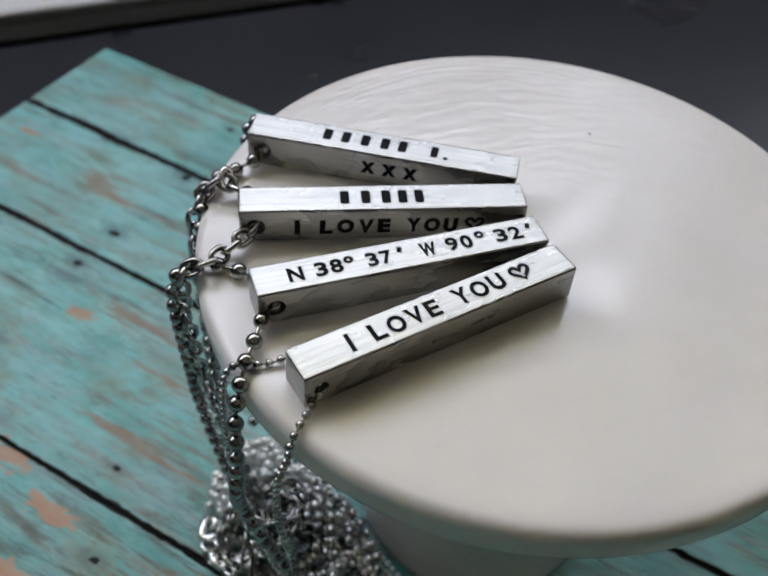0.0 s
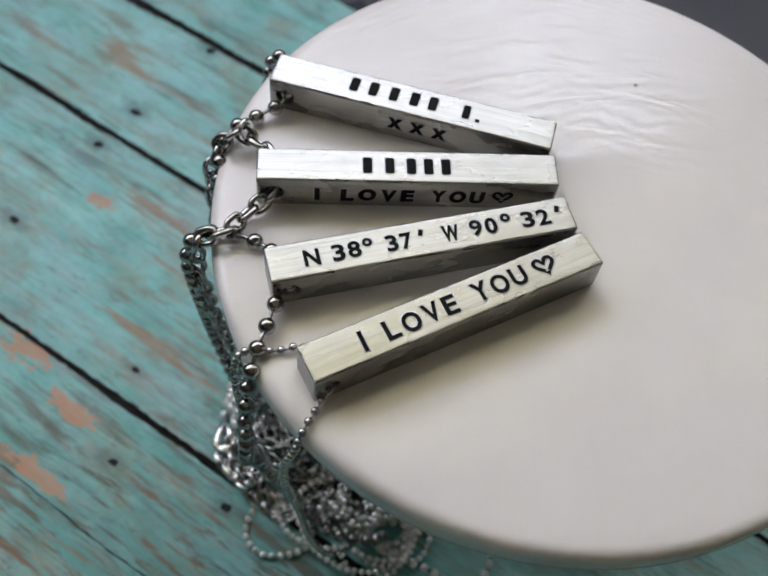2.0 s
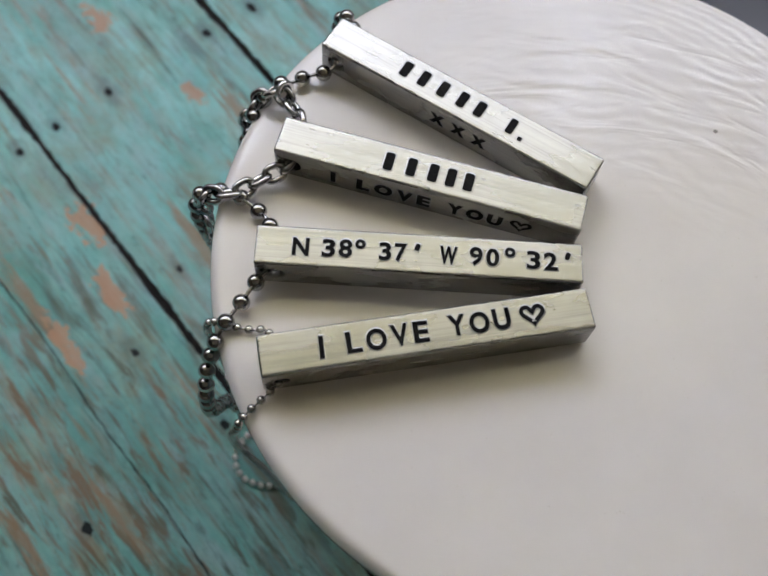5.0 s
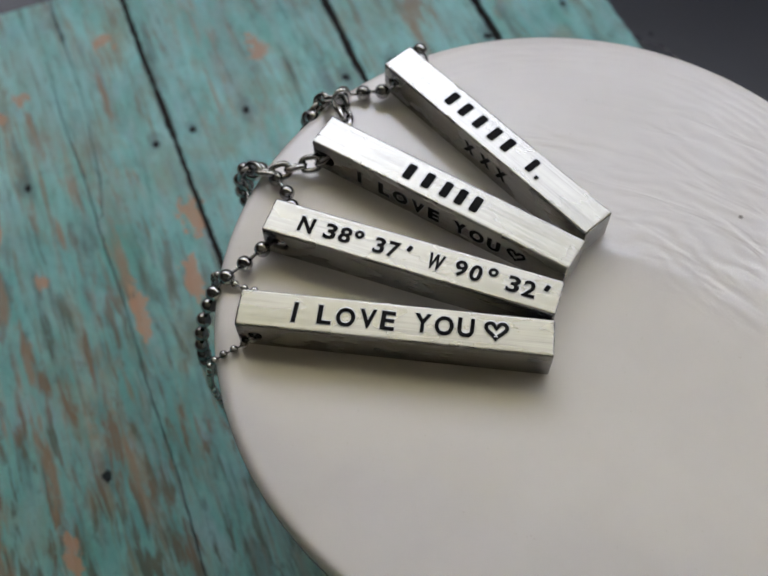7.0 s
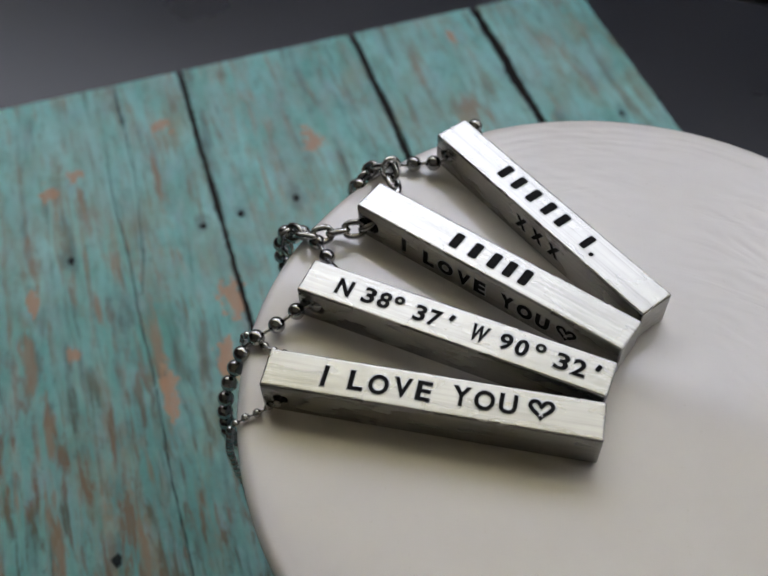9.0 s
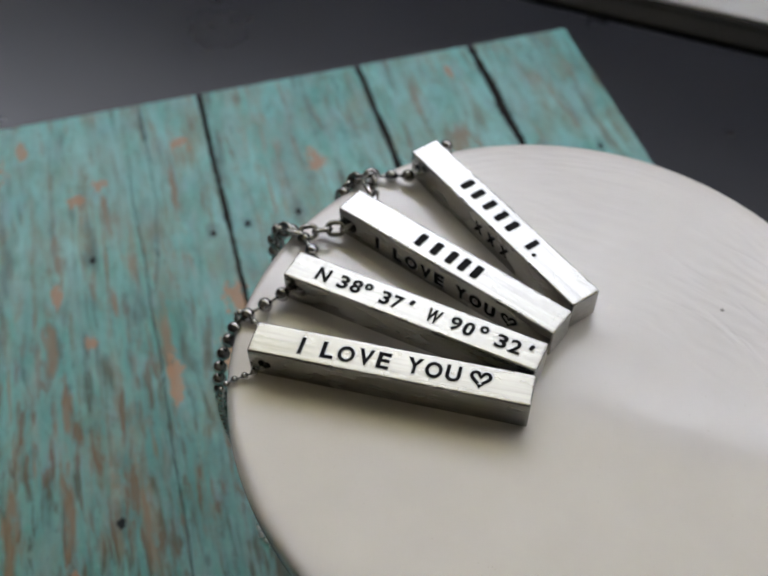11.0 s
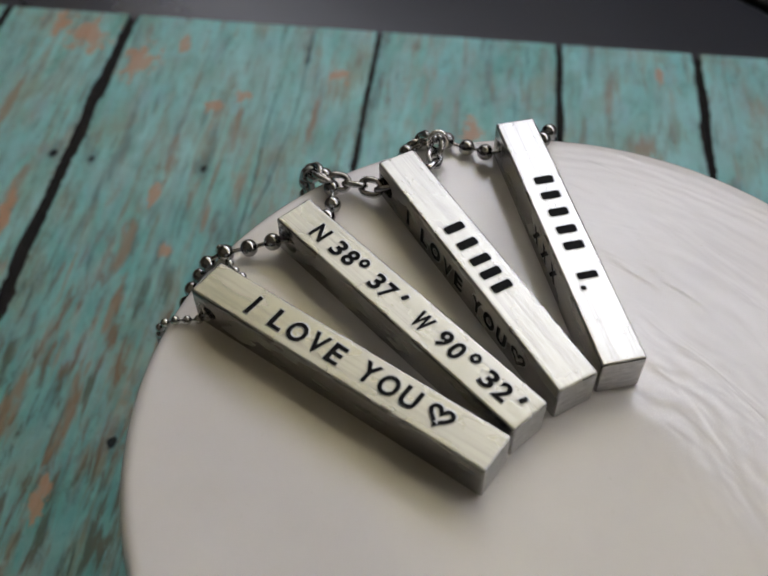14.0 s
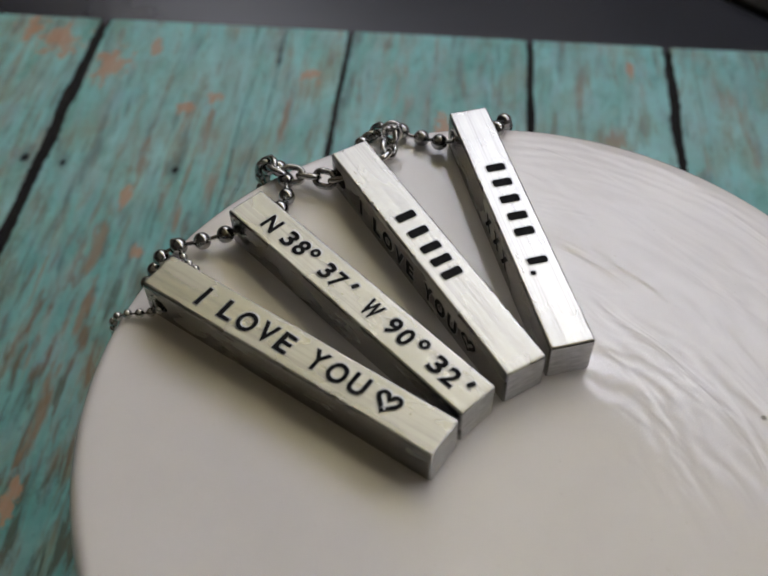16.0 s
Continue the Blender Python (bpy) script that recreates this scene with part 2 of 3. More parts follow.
    olive = m.noise(m.place((0.9, 0.5, 1), m.vmath("ADD", shift, (0.35, 0.15, 0))), 1.0, 5, 0.62, 0.4)
    col = m.mix(m.ramp(olive, (0.53, 0.0), (0.68, 0.6)), col, (0.22, 0.25, 0.16))
    # the stretch by the near edge is rubbed through in many short dark strokes
    zone = m.vmath("LENGTH", m.vmath("MULTIPLY", m.vmath("SUBTRACT", co, (-14.8, -12.8, BOARD_Z)), (1 / 5.0, 1 / 5.5, 0.0)))
    stroke = m.noise(m.place((5.5, 0.75, 1), m.vmath("ADD", shift, (0.55, 0.25, 0))), 1.0, 5, 0.66, 0.3)
    rubbed = m.math("MULTIPLY", m.ramp(m.math("MULTIPLY", zone, 0.5), (0.3, 0.85), (0.6, 0.12)), m.ramp(stroke, (0.50, 0.0), (0.60, 1.0)))
    col = m.mix(rubbed, col, m.mix(m.ramp(tone, (0.42, 0.0), (0.6, 1.0)), (0.055, 0.075, 0.05), (0.19, 0.10, 0.05)))
    grain = m.noise(m.place((7.0, 0.9, 1)), 1.0, 6, 0.7)
    for x, y, rx, ry in STREAKS:
        d = m.vmath("LENGTH", m.vmath("MULTIPLY", m.vmath("SUBTRACT", co, (x, y, BOARD_Z)), (1 / rx, 1 / ry, 0.0)))
        near = m.math("ADD", d, m.math("MULTIPLY", m.math("SUBTRACT", grain, 0.5), 4.5))
        col = m.mix(m.ramp(m.math("MULTIPLY", near, 0.5), (0.25, 0.75), (0.55, 0.0)), col, (0.27, 0.165, 0.09))
    # larger chips where the paint has come away
    rag = m.noise(m.place((4.0, 2.2, 1)), 1.0, 6, 0.7)
    for x, y, rx, ry in CHIPS:
        d = m.vmath("LENGTH", m.vmath("MULTIPLY", m.vmath("SUBTRACT", co, (x, y, BOARD_Z)), (1 / rx, 1 / ry, 0.0)))
        near = m.math("ADD", d, m.math("MULTIPLY", m.math("SUBTRACT", rag, 0.5), 4.0))
        col = m.mix(m.ramp(m.math("MULTIPLY", near, 0.5), (0.27, 0.8), (0.37, 0.0)), col, (0.47, 0.25, 0.14))
    for x, y, r in NAILS:
        d = m.vmath("LENGTH", m.vmath("MULTIPLY", m.vmath("SUBTRACT", co, (x, y + 0.05, BOARD_Z)), (1 / r, 0.55 / r, 0.0)))
        near = m.math("ADD", d, m.math("MULTIPLY", m.math("SUBTRACT", rag, 0.5), 6.0))
        col = m.mix(m.ramp(m.math("MULTIPLY", near, 0.25), (0.2, 0.45), (0.6, 0.0)), col, (0.06, 0.085, 0.085))
    speck = m.noise(m.place((11, 7, 1), shift), 1.0, 4, 0.6)
    col = m.mix(m.ramp(speck, (0.62, 0.0), (0.76, 0.4)), col, (0.08, 0.11, 0.10))
    height = m.math("SUBTRACT", m.math("MULTIPLY", fine, 0.5), m.ramp(worn, (0.54, 0.0), (0.66, 0.5)))
    m.set(Base_Color=col, Roughness=m.ramp(fine, (0.3, 0.42), (0.7, 0.6)), Specular_IOR_Level=0.5, Normal=m.bump(height, 0.2, 0.0002))
    return m.mat


def plain(name, col, rough, vary=0.15, scale=2.0, bump=0.0002, **more):
    m = Nodes(name)
    n = m.noise(m.place((scale, scale, scale)), 1.0, 5, 0.6)
    lo = tuple(c * (1 - vary) for c in col)
    hi = tuple(min(1, c * (1 + vary)) for c in col)
    m.set(Base_Color=m.ramp(n, (0.3, lo), (0.7, hi)), Roughness=m.ramp(n, (0.3, rough * 0.88), (0.7, min(1, rough * 1.12))),
          Normal=m.bump(n, 0.25, bump), **more)
    return m.mat


def daylight():
    m = Nodes("overcast_daylight")
    out = m.tree.nodes["Material Output"]
    m.tree.nodes.remove(m.bsdf)
    high = m.add("SeparateXYZ", Vector=m.add("TexCoord").outputs["Object"]).outputs["Z"]
    rise = m.math("DIVIDE", m.math("SUBTRACT", high, 0.65), 0.75, True)
    # uneven brightness added to the glow so the plate's reflections break up
    mottling = m.noise(m.place((0.045, 0.045, 0.075)), 1.0, 3, 0.55)
    dapple = m.ramp(mottling, (0.42, 0.5), (0.6, 1.2))
    across = m.add("SeparateXYZ", Vector=m.place()).outputs["X"]
    gap = m.ramp(m.math("ADD", m.math("MULTIPLY", across, 0.005), 0.5), (0.05, 0.9), (0.3, 1.3), (0.5, 1.22), (0.78, 0.72))
    fine_mottling = m.noise(m.place((0.07, 0.1, 0.22)), 1.0, 2.5, 0.5, 0.5)
    tree = m.mix(m.ramp(m.math("MULTIPLY", across, 0.01), (0.3, 0.0), (0.5, 1.0)), m.ramp(fine_mottling, (0.42, 0.65), (0.58, 1.3)), m.ramp(fine_mottling, (0.47, 0.2), (0.57, 2.2)))
    dapple = m.math("MULTIPLY", m.math("MULTIPLY", dapple, gap), tree)
    level = m.math("MULTIPLY", m.math("ADD", m.math("MULTIPLY", rise, 0.48), 0.46), dapple)
    e = m.add("Emission", Color=(0.935, 0.965, 1.06, 1), Strength=m.math("MULTIPLY", level, DAYLIGHT))
    m.tree.links.new(e.outputs[0], out.inputs[0])
    return m.mat


def blind_cloth():
    m = Nodes("cream_blind_cloth")
    out = m.tree.nodes["Material Output"]
    m.tree.nodes.remove(m.bsdf)
    weave = m.ramp(m.noise(m.place((3, 3, 3)), 1.0, 2), (0.3, (0.86, 0.812, 0.60)), (0.7, (0.90, 0.855, 0.65)))
    t = m.add("BsdfTranslucent", Color=weave)
    d = m.add("BsdfDiffuse", Color=weave)
    both = m.add("MixShader", Fac=0.12)
    m.tree.links.new(t.outputs[0], both.inputs[1])
    m.tree.links.new(d.outputs[0], both.inputs[2])
    m.tree.links.new(both.outputs[0], out.inputs[0])
    return m.mat


DAYLIGHT = 5.1
ALU = aluminium()
SAWN = sawn_aluminium()
BALL = steel("polished_steel", (0.28, 0.28, 0.28), (0.48, 0.48, 0.47), 0.03)
LINK = steel("dark_polished_steel", (0.4, 0.4, 0.395), (0.58, 0.58, 0.57), 0.1)
# lighter copy of the chain steel; its colour carries the slack's highlights
LIT_STEEL = steel("lit_bead_steel", (0.74, 0.73, 0.71), (0.92, 0.91, 0.89), 0.24)
BEAD = steel("fine_bead_steel", (0.45, 0.45, 0.44), (0.7, 0.7, 0.69), 0.08)
BURR = steel("raised_burr", (0.25, 0.25, 0.245), (0.36, 0.36, 0.355), 0.3)
CLASP = steel("bright_steel", (0.72, 0.72, 0.72), (0.85, 0.85, 0.84), 0.12)
BLACK = stamping_black()
CERAMIC = ceramic()
TEAL = worn_teal()
# seam floor and plank edges: the shade of the gaps put into the colour
BACKING = plain("seam_shade_backing", (0.022, 0.02, 0.02), 0.85, 0.3, 4.0, Specular_IOR_Level=0.1)
EDGE = plain("seam_shade_edge", (0.026, 0.024, 0.023), 0.85, 0.3, 6.0, Specular_IOR_Level=0.1)
HOLE = plain("dark_nail_hole", (0.02, 0.024, 0.026), 0.9, 0.4, 20, Specular_IOR_Level=0.1)
TABLE = plain("black_table_lacquer", (0.022, 0.023, 0.030), 0.29, 0.05, 0.15, 0.0, Specular_IOR_Level=0.62)
RAIL = plain("black_rail", (0.02, 0.019, 0.016), 0.65, 0.2, 3.0, Specular_IOR_Level=0.08)
WHITE = plain("white_sill_paint", (0.78, 0.77, 0.76), 0.4, 0.04, 0.6)
WALL = plain("warm_wall_paint", (0.36, 0.325, 0.285), 0.85, 0.04, 0.3)
CEIL = plain("ceiling_paint", (0.72, 0.69, 0.63), 0.9, 0.03, 0.3)
FLOOR = plain("brown_floor", (0.16, 0.11, 0.075), 0.5, 0.3, 0.15)
DAY = daylight()
CLOTH = blind_cloth()


# ---- builders ----
def mesh_of(bm, name, material, smooth=False):
    bmesh.ops.recalc_face_normals(bm, faces=bm.faces)
    me = bpy.data.meshes.new(name)
    bm.to_mesh(me)
    bm.free()
    me.materials.append(material)
    if smooth:
        me.polygons.foreach_set("use_smooth", [True] * len(me.polygons))
    return me


def part(name, bm, material, parent, label="", smooth=False, m=None):
    """Links a bmesh, or a mesh already made, as one object under a thing or a part."""
    me = bm if isinstance(bm, bpy.types.Mesh) else mesh_of(bm, name, material, smooth)
    ob = new(name, me)
    ob.parent = parent
    if m is not None:
        ob.matrix_basis = m
    return tagged(ob, label)


def at(x, y, z, rx=0, ry=0, rz=0):
    """A pose from centimetres and degrees."""
    return pose(x * CM, y * CM, z * CM, rx, ry, rz)


def block(x0, x1, y0, y1, z0, z1, bevel=0.0, segments=2):
    bm = bmesh.new()
    bmesh.ops.create_cube(bm, size=1)
    for v in bm.verts:
        v.co = Vector(((x0 + x1) / 2 + v.co.x * (x1 - x0), (y0 + y1) / 2 + v.co.y * (y1 - y0), (z0 + z1) / 2 + v.co.z * (z1 - z0))) * CM
    if bevel:
        bmesh.ops.bevel(bm, geom=bm.edges[:], offset=bevel * CM, segments=segments, profile=0.5, affect="EDGES")
    return bm


def lathe(profile, steps=128):
    """A turned shape from (radius, height) in centimetres, from the axis round to the axis."""
    bm = bmesh.new()
    rings = []
    for r, z in profile:
        if r < 1e-6:
            rings.append([bm.verts.new((0, 0, z * CM))])
        else:
            rings.append([bm.verts.new((r * CM * math.cos(a), r * CM * math.sin(a), z * CM)) for a in (2 * math.pi * k / steps for k in range(steps))])
    for a, b in zip(rings, rings[1:]):
        for k in range(steps):
            n = (k + 1) % steps
            if len(a) == 1:
                bm.faces.new((a[0], b[k], b[n]))
            elif len(b) == 1:
                bm.faces.new((a[k], b[0], a[n]))
            else:
                bm.faces.new((a[k], b[k], b[n], a[n]))
    return bm


def spline(points, step):
    """A smooth line through points, cut into even steps; centimetres."""
    p = [Vector(q) for q in points]
    p = [p[0] * 2 - p[1]] + p + [p[-1] * 2 - p[-2]]
    fine = []
    for a, b, c, d in zip(p, p[1:], p[2:], p[3:]):
        for k in range(24):
            t = k / 24
            fine.append(0.5 * ((2 * b) + (c - a) * t + (2 * a - 5 * b + 4 * c - d) * t * t + (3 * b - a - 3 * c + d) * t ** 3))
    fine.append(p[-2])
    out, left = [fine[0].copy()], step
    for a, b in zip(fine, fine[1:]):
        gap = (b - a).length
        while gap >= left:
            a = a + (b - a) * (left / gap)
            out.append(a.copy())
            gap, left = (b - a).length, step
        left -= gap
    return out


def tube(bm, points, radius, sides=6, closed=False):
    """Adds a round wire along points (centimetres) to bm."""
    n = len(points)
    rings = []
    up = Vector((0.13, 0.21, 0.97))
    for k in range(n):
        a, b = points[(k - 1) % n if closed else max(k - 1, 0)], points[(k + 1) % n if closed else min(k + 1, n - 1)]
        way = (b - a).normalized()
        side = way.cross(up).normalized()
        top = side.cross(way)
        rings.append([bm.verts.new((points[k] + radius * (math.cos(t) * side + math.sin(t) * top)) * CM) for t in (2 * math.pi * j / sides for j in range(sides))])
    for k in range(n if closed else n - 1):
        a, b = rings[k], rings[(k + 1) % n]
        for j in range(sides):
            bm.faces.new((a[j], a[(j + 1) % sides], b[(j + 1) % sides], b[j]))
    if not closed:
        bm.faces.new(rings[0])
        bm.faces.new(rings[-1][::-1])


def ball(bm, radius, centre=(0, 0, 0), u=12, v=8):
    made = bmesh.ops.create_uvsphere(bm, u_segments=u, v_segments=v, radius=radius * CM)["verts"]
    bmesh.ops.translate(bm, verts=made, vec=Vector(centre) * CM)


def link_mesh(length, width, wire):
    """One oval chain link, lying along x in the plane z = 0."""
    bm = bmesh.new()
    r = (width - wire) / 2
    s = (length - wire) / 2 - r
    pts = [Vector((s + r * math.cos(radians(a)), r * math.sin(radians(a)), 0)) for a in range(-90, 91, 20)]
    pts += [Vector((-s + r * math.cos(radians(a)), r * math.sin(radians(a)), 0)) for a in range(90, 271, 20)]
    tube(bm, pts, wire / 2, 7, True)
    return mesh_of(bm, "link", LINK, True)


# ---- room ----
def room_piece(name, bm, material, label, category="wall"):
    ob = new(name, mesh_of(bm, name, material))
    ob.matrix_basis = pose(0, 0, 0, 0, 0, ROOM_TURN)
    return tagged(ob, label, category, kind="structure")


X0, X1, Y0, Y1, Z0, Z1 = -170, 160, -220, 36, -74, 170
WX0, WX1, WZ0, WZ1 = -84, 135, 28.5, 120
room_piece("floor", block(X0 - 12, X1 + 12, Y0 - 12, Y1 + 12, Z0 - 8, Z0), FLOOR, "brown wooden floor of the room", "floor")
room_piece("ceiling", block(X0 - 12, X1 + 12, Y0 - 12, Y1 + 12, Z1, Z1 + 8), CEIL, "plain off-white ceiling", "ceiling")
room_piece("wall_south", block(X0, X1, Y0 - 12, Y0, Z0, Z1), WALL, "plain warm painted wall")
room_piece("wall_west", block(X0 - 12, X0, Y0 - 12, Y1 + 12, Z0, Z1), WALL, "plain warm painted wall")
room_piece("wall_east", block(X1, X1 + 12, Y0 - 12, Y1 + 12, Z0, Z1), WALL, "plain warm painted wall")
room_piece("wall_north_a", block(X0, WX0, Y1, Y1 + 12, Z0, Z1), WALL, "plain warm painted wall beside the window")
room_piece("wall_north_b", block(WX1, X1, Y1, Y1 + 12, Z0, Z1), WALL, "plain warm painted wall beside the window")
room_piece("wall_north_c", block(WX0, WX1, Y1, Y1 + 12, Z0, WZ0), WALL, "plain warm painted wall below the window")
room_piece("wall_north_d", block(WX0, WX1, Y1, Y1 + 12, WZ1, Z1), WALL, "plain warm painted wall above the window")
room_piece("backdrop", block(-260, 460, Y1 + 60, Y1 + 61, -60, 330), DAY, "bright overcast daylight outside, mottled for the reflections it gives", "sky")

window = tagged(new("window_1"), "white framed window with daylight behind it", "window", kind="structure")
window.matrix_basis = pose(0, 0, 0, 0, 0, ROOM_TURN)
for x0, x1, z0, z1 in ((WX0, WX0 + 4, WZ0, WZ1), (WX1 - 4, WX1, WZ0, WZ1), (WX0 + 4, WX1 - 4, WZ0, WZ0 + 4), (WX0 + 4, WX1 - 4, WZ1 - 4, WZ1),
                       (43, 53, WZ0 + 4, WZ1 - 4)):
    part("window_frame", block(x0, x1, Y1 + 2, Y1 + 7, z0, z1, 0.4), WHITE, window)
blind = tagged(new("roller_blind"), "cream cloth roller blind half drawn over the window", "blind")
blind.matrix_basis = pose(0, 0, 0, 0, 0, ROOM_TURN)
BLIND_Z = 57.5
part("cloth", block(WX0 - 3, WX1 + 3, Y1 - 2.2, Y1 - 2.1, BLIND_Z, WZ1 + 6), CLOTH, blind)
part("hem_bar", block(WX0 - 3, WX1 + 3, Y1 - 2.6, Y1 - 1.7, BLIND_Z - 1.6, BLIND_Z, 0.3), WHITE, blind)

table = tagged(new("table"), "black lacquered table with a dull sheen", "table")
table.matrix_basis = pose(0, 0, 0, 0, 0, ROOM_TURN)
part("tabletop", block(-70, 80, -60, 19.5, -3, 0, 0.15), TABLE, table)
for x, y in ((-64, -54), (74, -54), (-64, 13), (74, 13)):
    part("leg", block(x - 3, x + 3, y - 3, y + 3, Z0, -3.01, 0.3), TABLE, table)
rail = tagged(new("window_rail"), "black grooved rail between the table and the white sill", "rail")
rail.matrix_basis = pose(0, 0, 0, 0, 0, ROOM_TURN)
part("lip", block(-90, 110, 19.52, 20.0, -3, 0.16, 0.06), RAIL, rail)
part("groove", block(-90, 110, 20.0, 20.45, -3, 0.11, 0.02), RAIL, rail)
part("back_lip", block(-90, 110, 20.45, 20.85, -3, 0.18, 0.06), RAIL, rail)
room_piece("window_sill", block(-100, 120, 20.87, Y1, -4, 0.25, 0.2), WHITE, "wide white painted window sill", "window sill")

# ---- board of planks ----
BOARD_AT = at(0.98, 17.73, 0, 0, 0, 29.5)      # x runs back along the far edge, -y along the planks
board = tagged(new("plank_board"), "weathered turquoise painted plank board lying on the table", "board")
board.matrix_basis = BOARD_AT
# lies close under the planks; its dark colour stands in for deep gaps
part("backing", block(-30.45, -0.05, -30.4, -0.1, 0.0, 0.5), BACKING, board, "backing sheet coloured near black for the shade in the seams")


def plank(x0, x1, length, seed, fringe0, fringe1):
    """One plank with uneven worn edges; top at BOARD_Z. Each edge's bevel has a ragged width and is coloured dark for
    the seam's shade.
    """
    rng = random.Random(seed)
    bm = bmesh.new()
    n = 260
    f = [rng.uniform(0, 6) for _ in range(4)]
    rows_top, rows_low = [], []
    for k in range(n + 1):
        y = -length * k / n
        a = x0 + 0.01 * math.sin(y * 0.5 + f[0]) + rng.uniform(-0.014, 0.014)
        b = x1 + 0.01 * math.sin(y * 0.4 + f[1]) + rng.uniform(-0.014, 0.014)
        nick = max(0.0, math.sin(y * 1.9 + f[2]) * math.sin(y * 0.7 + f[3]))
        e0 = 0.012 + fringe0 * (rng.uniform(0.1, 0.9) + 1.2 * nick)
        e1 = 0.012 + fringe1 * (rng.uniform(0.1, 0.9) + 1.2 * nick)
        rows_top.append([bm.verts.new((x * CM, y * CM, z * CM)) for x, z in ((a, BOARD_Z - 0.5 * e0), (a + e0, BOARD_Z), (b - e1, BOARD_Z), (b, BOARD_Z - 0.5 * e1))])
        rows_low.append([bm.verts.new((x * CM, y * CM, 0.5 * CM)) for x in (a, b)])
    for k in range(n):
        t0, t1, l0, l1 = rows_top[k], rows_top[k + 1], rows_low[k], rows_low[k + 1]
        for j in range(3):
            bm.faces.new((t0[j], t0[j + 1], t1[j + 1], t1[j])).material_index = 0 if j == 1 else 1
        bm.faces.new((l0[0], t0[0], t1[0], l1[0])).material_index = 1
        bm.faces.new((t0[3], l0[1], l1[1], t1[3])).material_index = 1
    for k in (0, n):
        bm.faces.new((rows_low[k][0], *rows_top[k], rows_low[k][1]))
    return bm


SEAMS = ((0.0, 0.0), (-3.0, 0.13), (-6.42, 0.095), (-11.04, 0.075), (-17.58, 0.18), (-20.97, 0.12), (-25.6, 0.14), (-30.5, 0.0))
for k, ((xb, gb), (xa, ga)) in enumerate(zip(SEAMS, SEAMS[1:])):
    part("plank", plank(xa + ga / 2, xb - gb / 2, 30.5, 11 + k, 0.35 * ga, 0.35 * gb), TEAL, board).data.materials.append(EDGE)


def crack(points, seed):
    """A dark split along the grain; points are (x, y, width)."""
    rng = random.Random(seed)
    bm = bmesh.new()
    rows = []
    for (xa, ya, wa), (xb, yb, wb) in zip(points, points[1:]):
        n = max(4, int(abs(yb - ya) / 0.12))
        for k in range(n):
            f = k / n
            x = xa + (xb - xa) * f + rng.uniform(-0.012, 0.012) + 0.02 * math.sin((ya + (yb - ya) * f) * 1.7 + seed)
            w = (wa + (wb - wa) * f) * rng.uniform(0.5, 1.25) / 2
            y = ya + (yb - ya) * f
            rows.append([bm.verts.new(((x - w) * CM, y * CM, 0)), bm.verts.new(((x + w) * CM, y * CM, 0))])
    for a, b in zip(rows, rows[1:]):
        bm.faces.new((a[0], a[1], b[1], b[0]))
    made = bmesh.ops.extrude_face_region(bm, geom=bm.faces[:])["geom"]
    bmesh.ops.translate(bm, verts=[g for g in made if isinstance(g, bmesh.types.BMVert)], vec=(0, 0, -0.01 * CM))
    return bm


for k, line in enumerate((((-13.25, -1.9, 0.008), (-13.24, -4.0, 0.028), (-13.18, -7.3, 0.03), (-13.2, -14.0, 0.034), (-13.26, -22.0, 0.03), (-13.3, -29.0, 0.01)),
                          ((-12.69, -0.02, 0.03), (-12.72, -0.8, 0.05), (-12.69, -1.35, 0.09), (-12.7, -1.7, 0.02), (-12.7, -4.0, 0.016), (-12.87, -5.7, 0.03), (-13.1, -7.0, 0.02)))):
    part("crack", crack(line, 30 + k), HOLE, board, "dark crack along the grain", m=at(0, 0, BOARD_Z + 0.004))


def nail_hole(r, seed):
    rng = random.Random(seed)
    bm = bmesh.new()
    ring = [bm.verts.new((r * rng.uniform(0.55, 1.0) * math.cos(a) * CM, 1.35 * r * rng.uniform(0.55, 1.0) * math.sin(a) * CM, 0)) for a in (2 * math.pi * j / 20 for j in range(20))]
    low = [bm.verts.new((v.co.x, v.co.y, -0.02 * CM)) for v in ring]
    bm.faces.new(ring)
    for j in range(20):
        bm.faces.new((ring[j], ring[(j + 1) % 20], low[(j + 1) % 20], low[j]))
    return bm


for k, (x, y, r) in enumerate(NAILS):
    part("nail_hole", nail_hole(r, 70 + k), HOLE, board, "dark nail hole", m=at(x, y, BOARD_Z + 0.004))

# ---- ceramic stand ----
CX, CY, RIM = 2.13, 0.88, 4.53
stand = tagged(new("pedestal_stand"), "small white glazed ceramic pedestal stand on the planks", "cake stand")
stand.matrix_basis = at(CX, CY, BOARD_Z)
TOP = PLATE_Z - BOARD_Z
disc = [(0, TOP - 0.02), (1.5, TOP - 0.015), (3.0, TOP - 0.012), (3.8, TOP - 0.006), (4.22, TOP - 0.004), (4.36, TOP - 0.008)]
disc += [(RIM - 0.16 + 0.16 * math.cos(radians(a)), TOP - 0.17 + 0.16 * math.sin(radians(a))) for a in range(80, -1, -10)]
disc += [(RIM - 0.01, TOP - 0.34)] + [(RIM - 0.25 + 0.24 * math.cos(radians(a)), TOP - 0.40 + 0.24 * math.sin(radians(a))) for a in range(-10, -91, -20)]
disc += [(3.8, TOP - 0.69), (3.0, TOP - 0.82), (2.4, TOP - 0.98), (0, TOP - 1.0)]
part("plate", lathe(disc, 160), CERAMIC, stand, smooth=True)
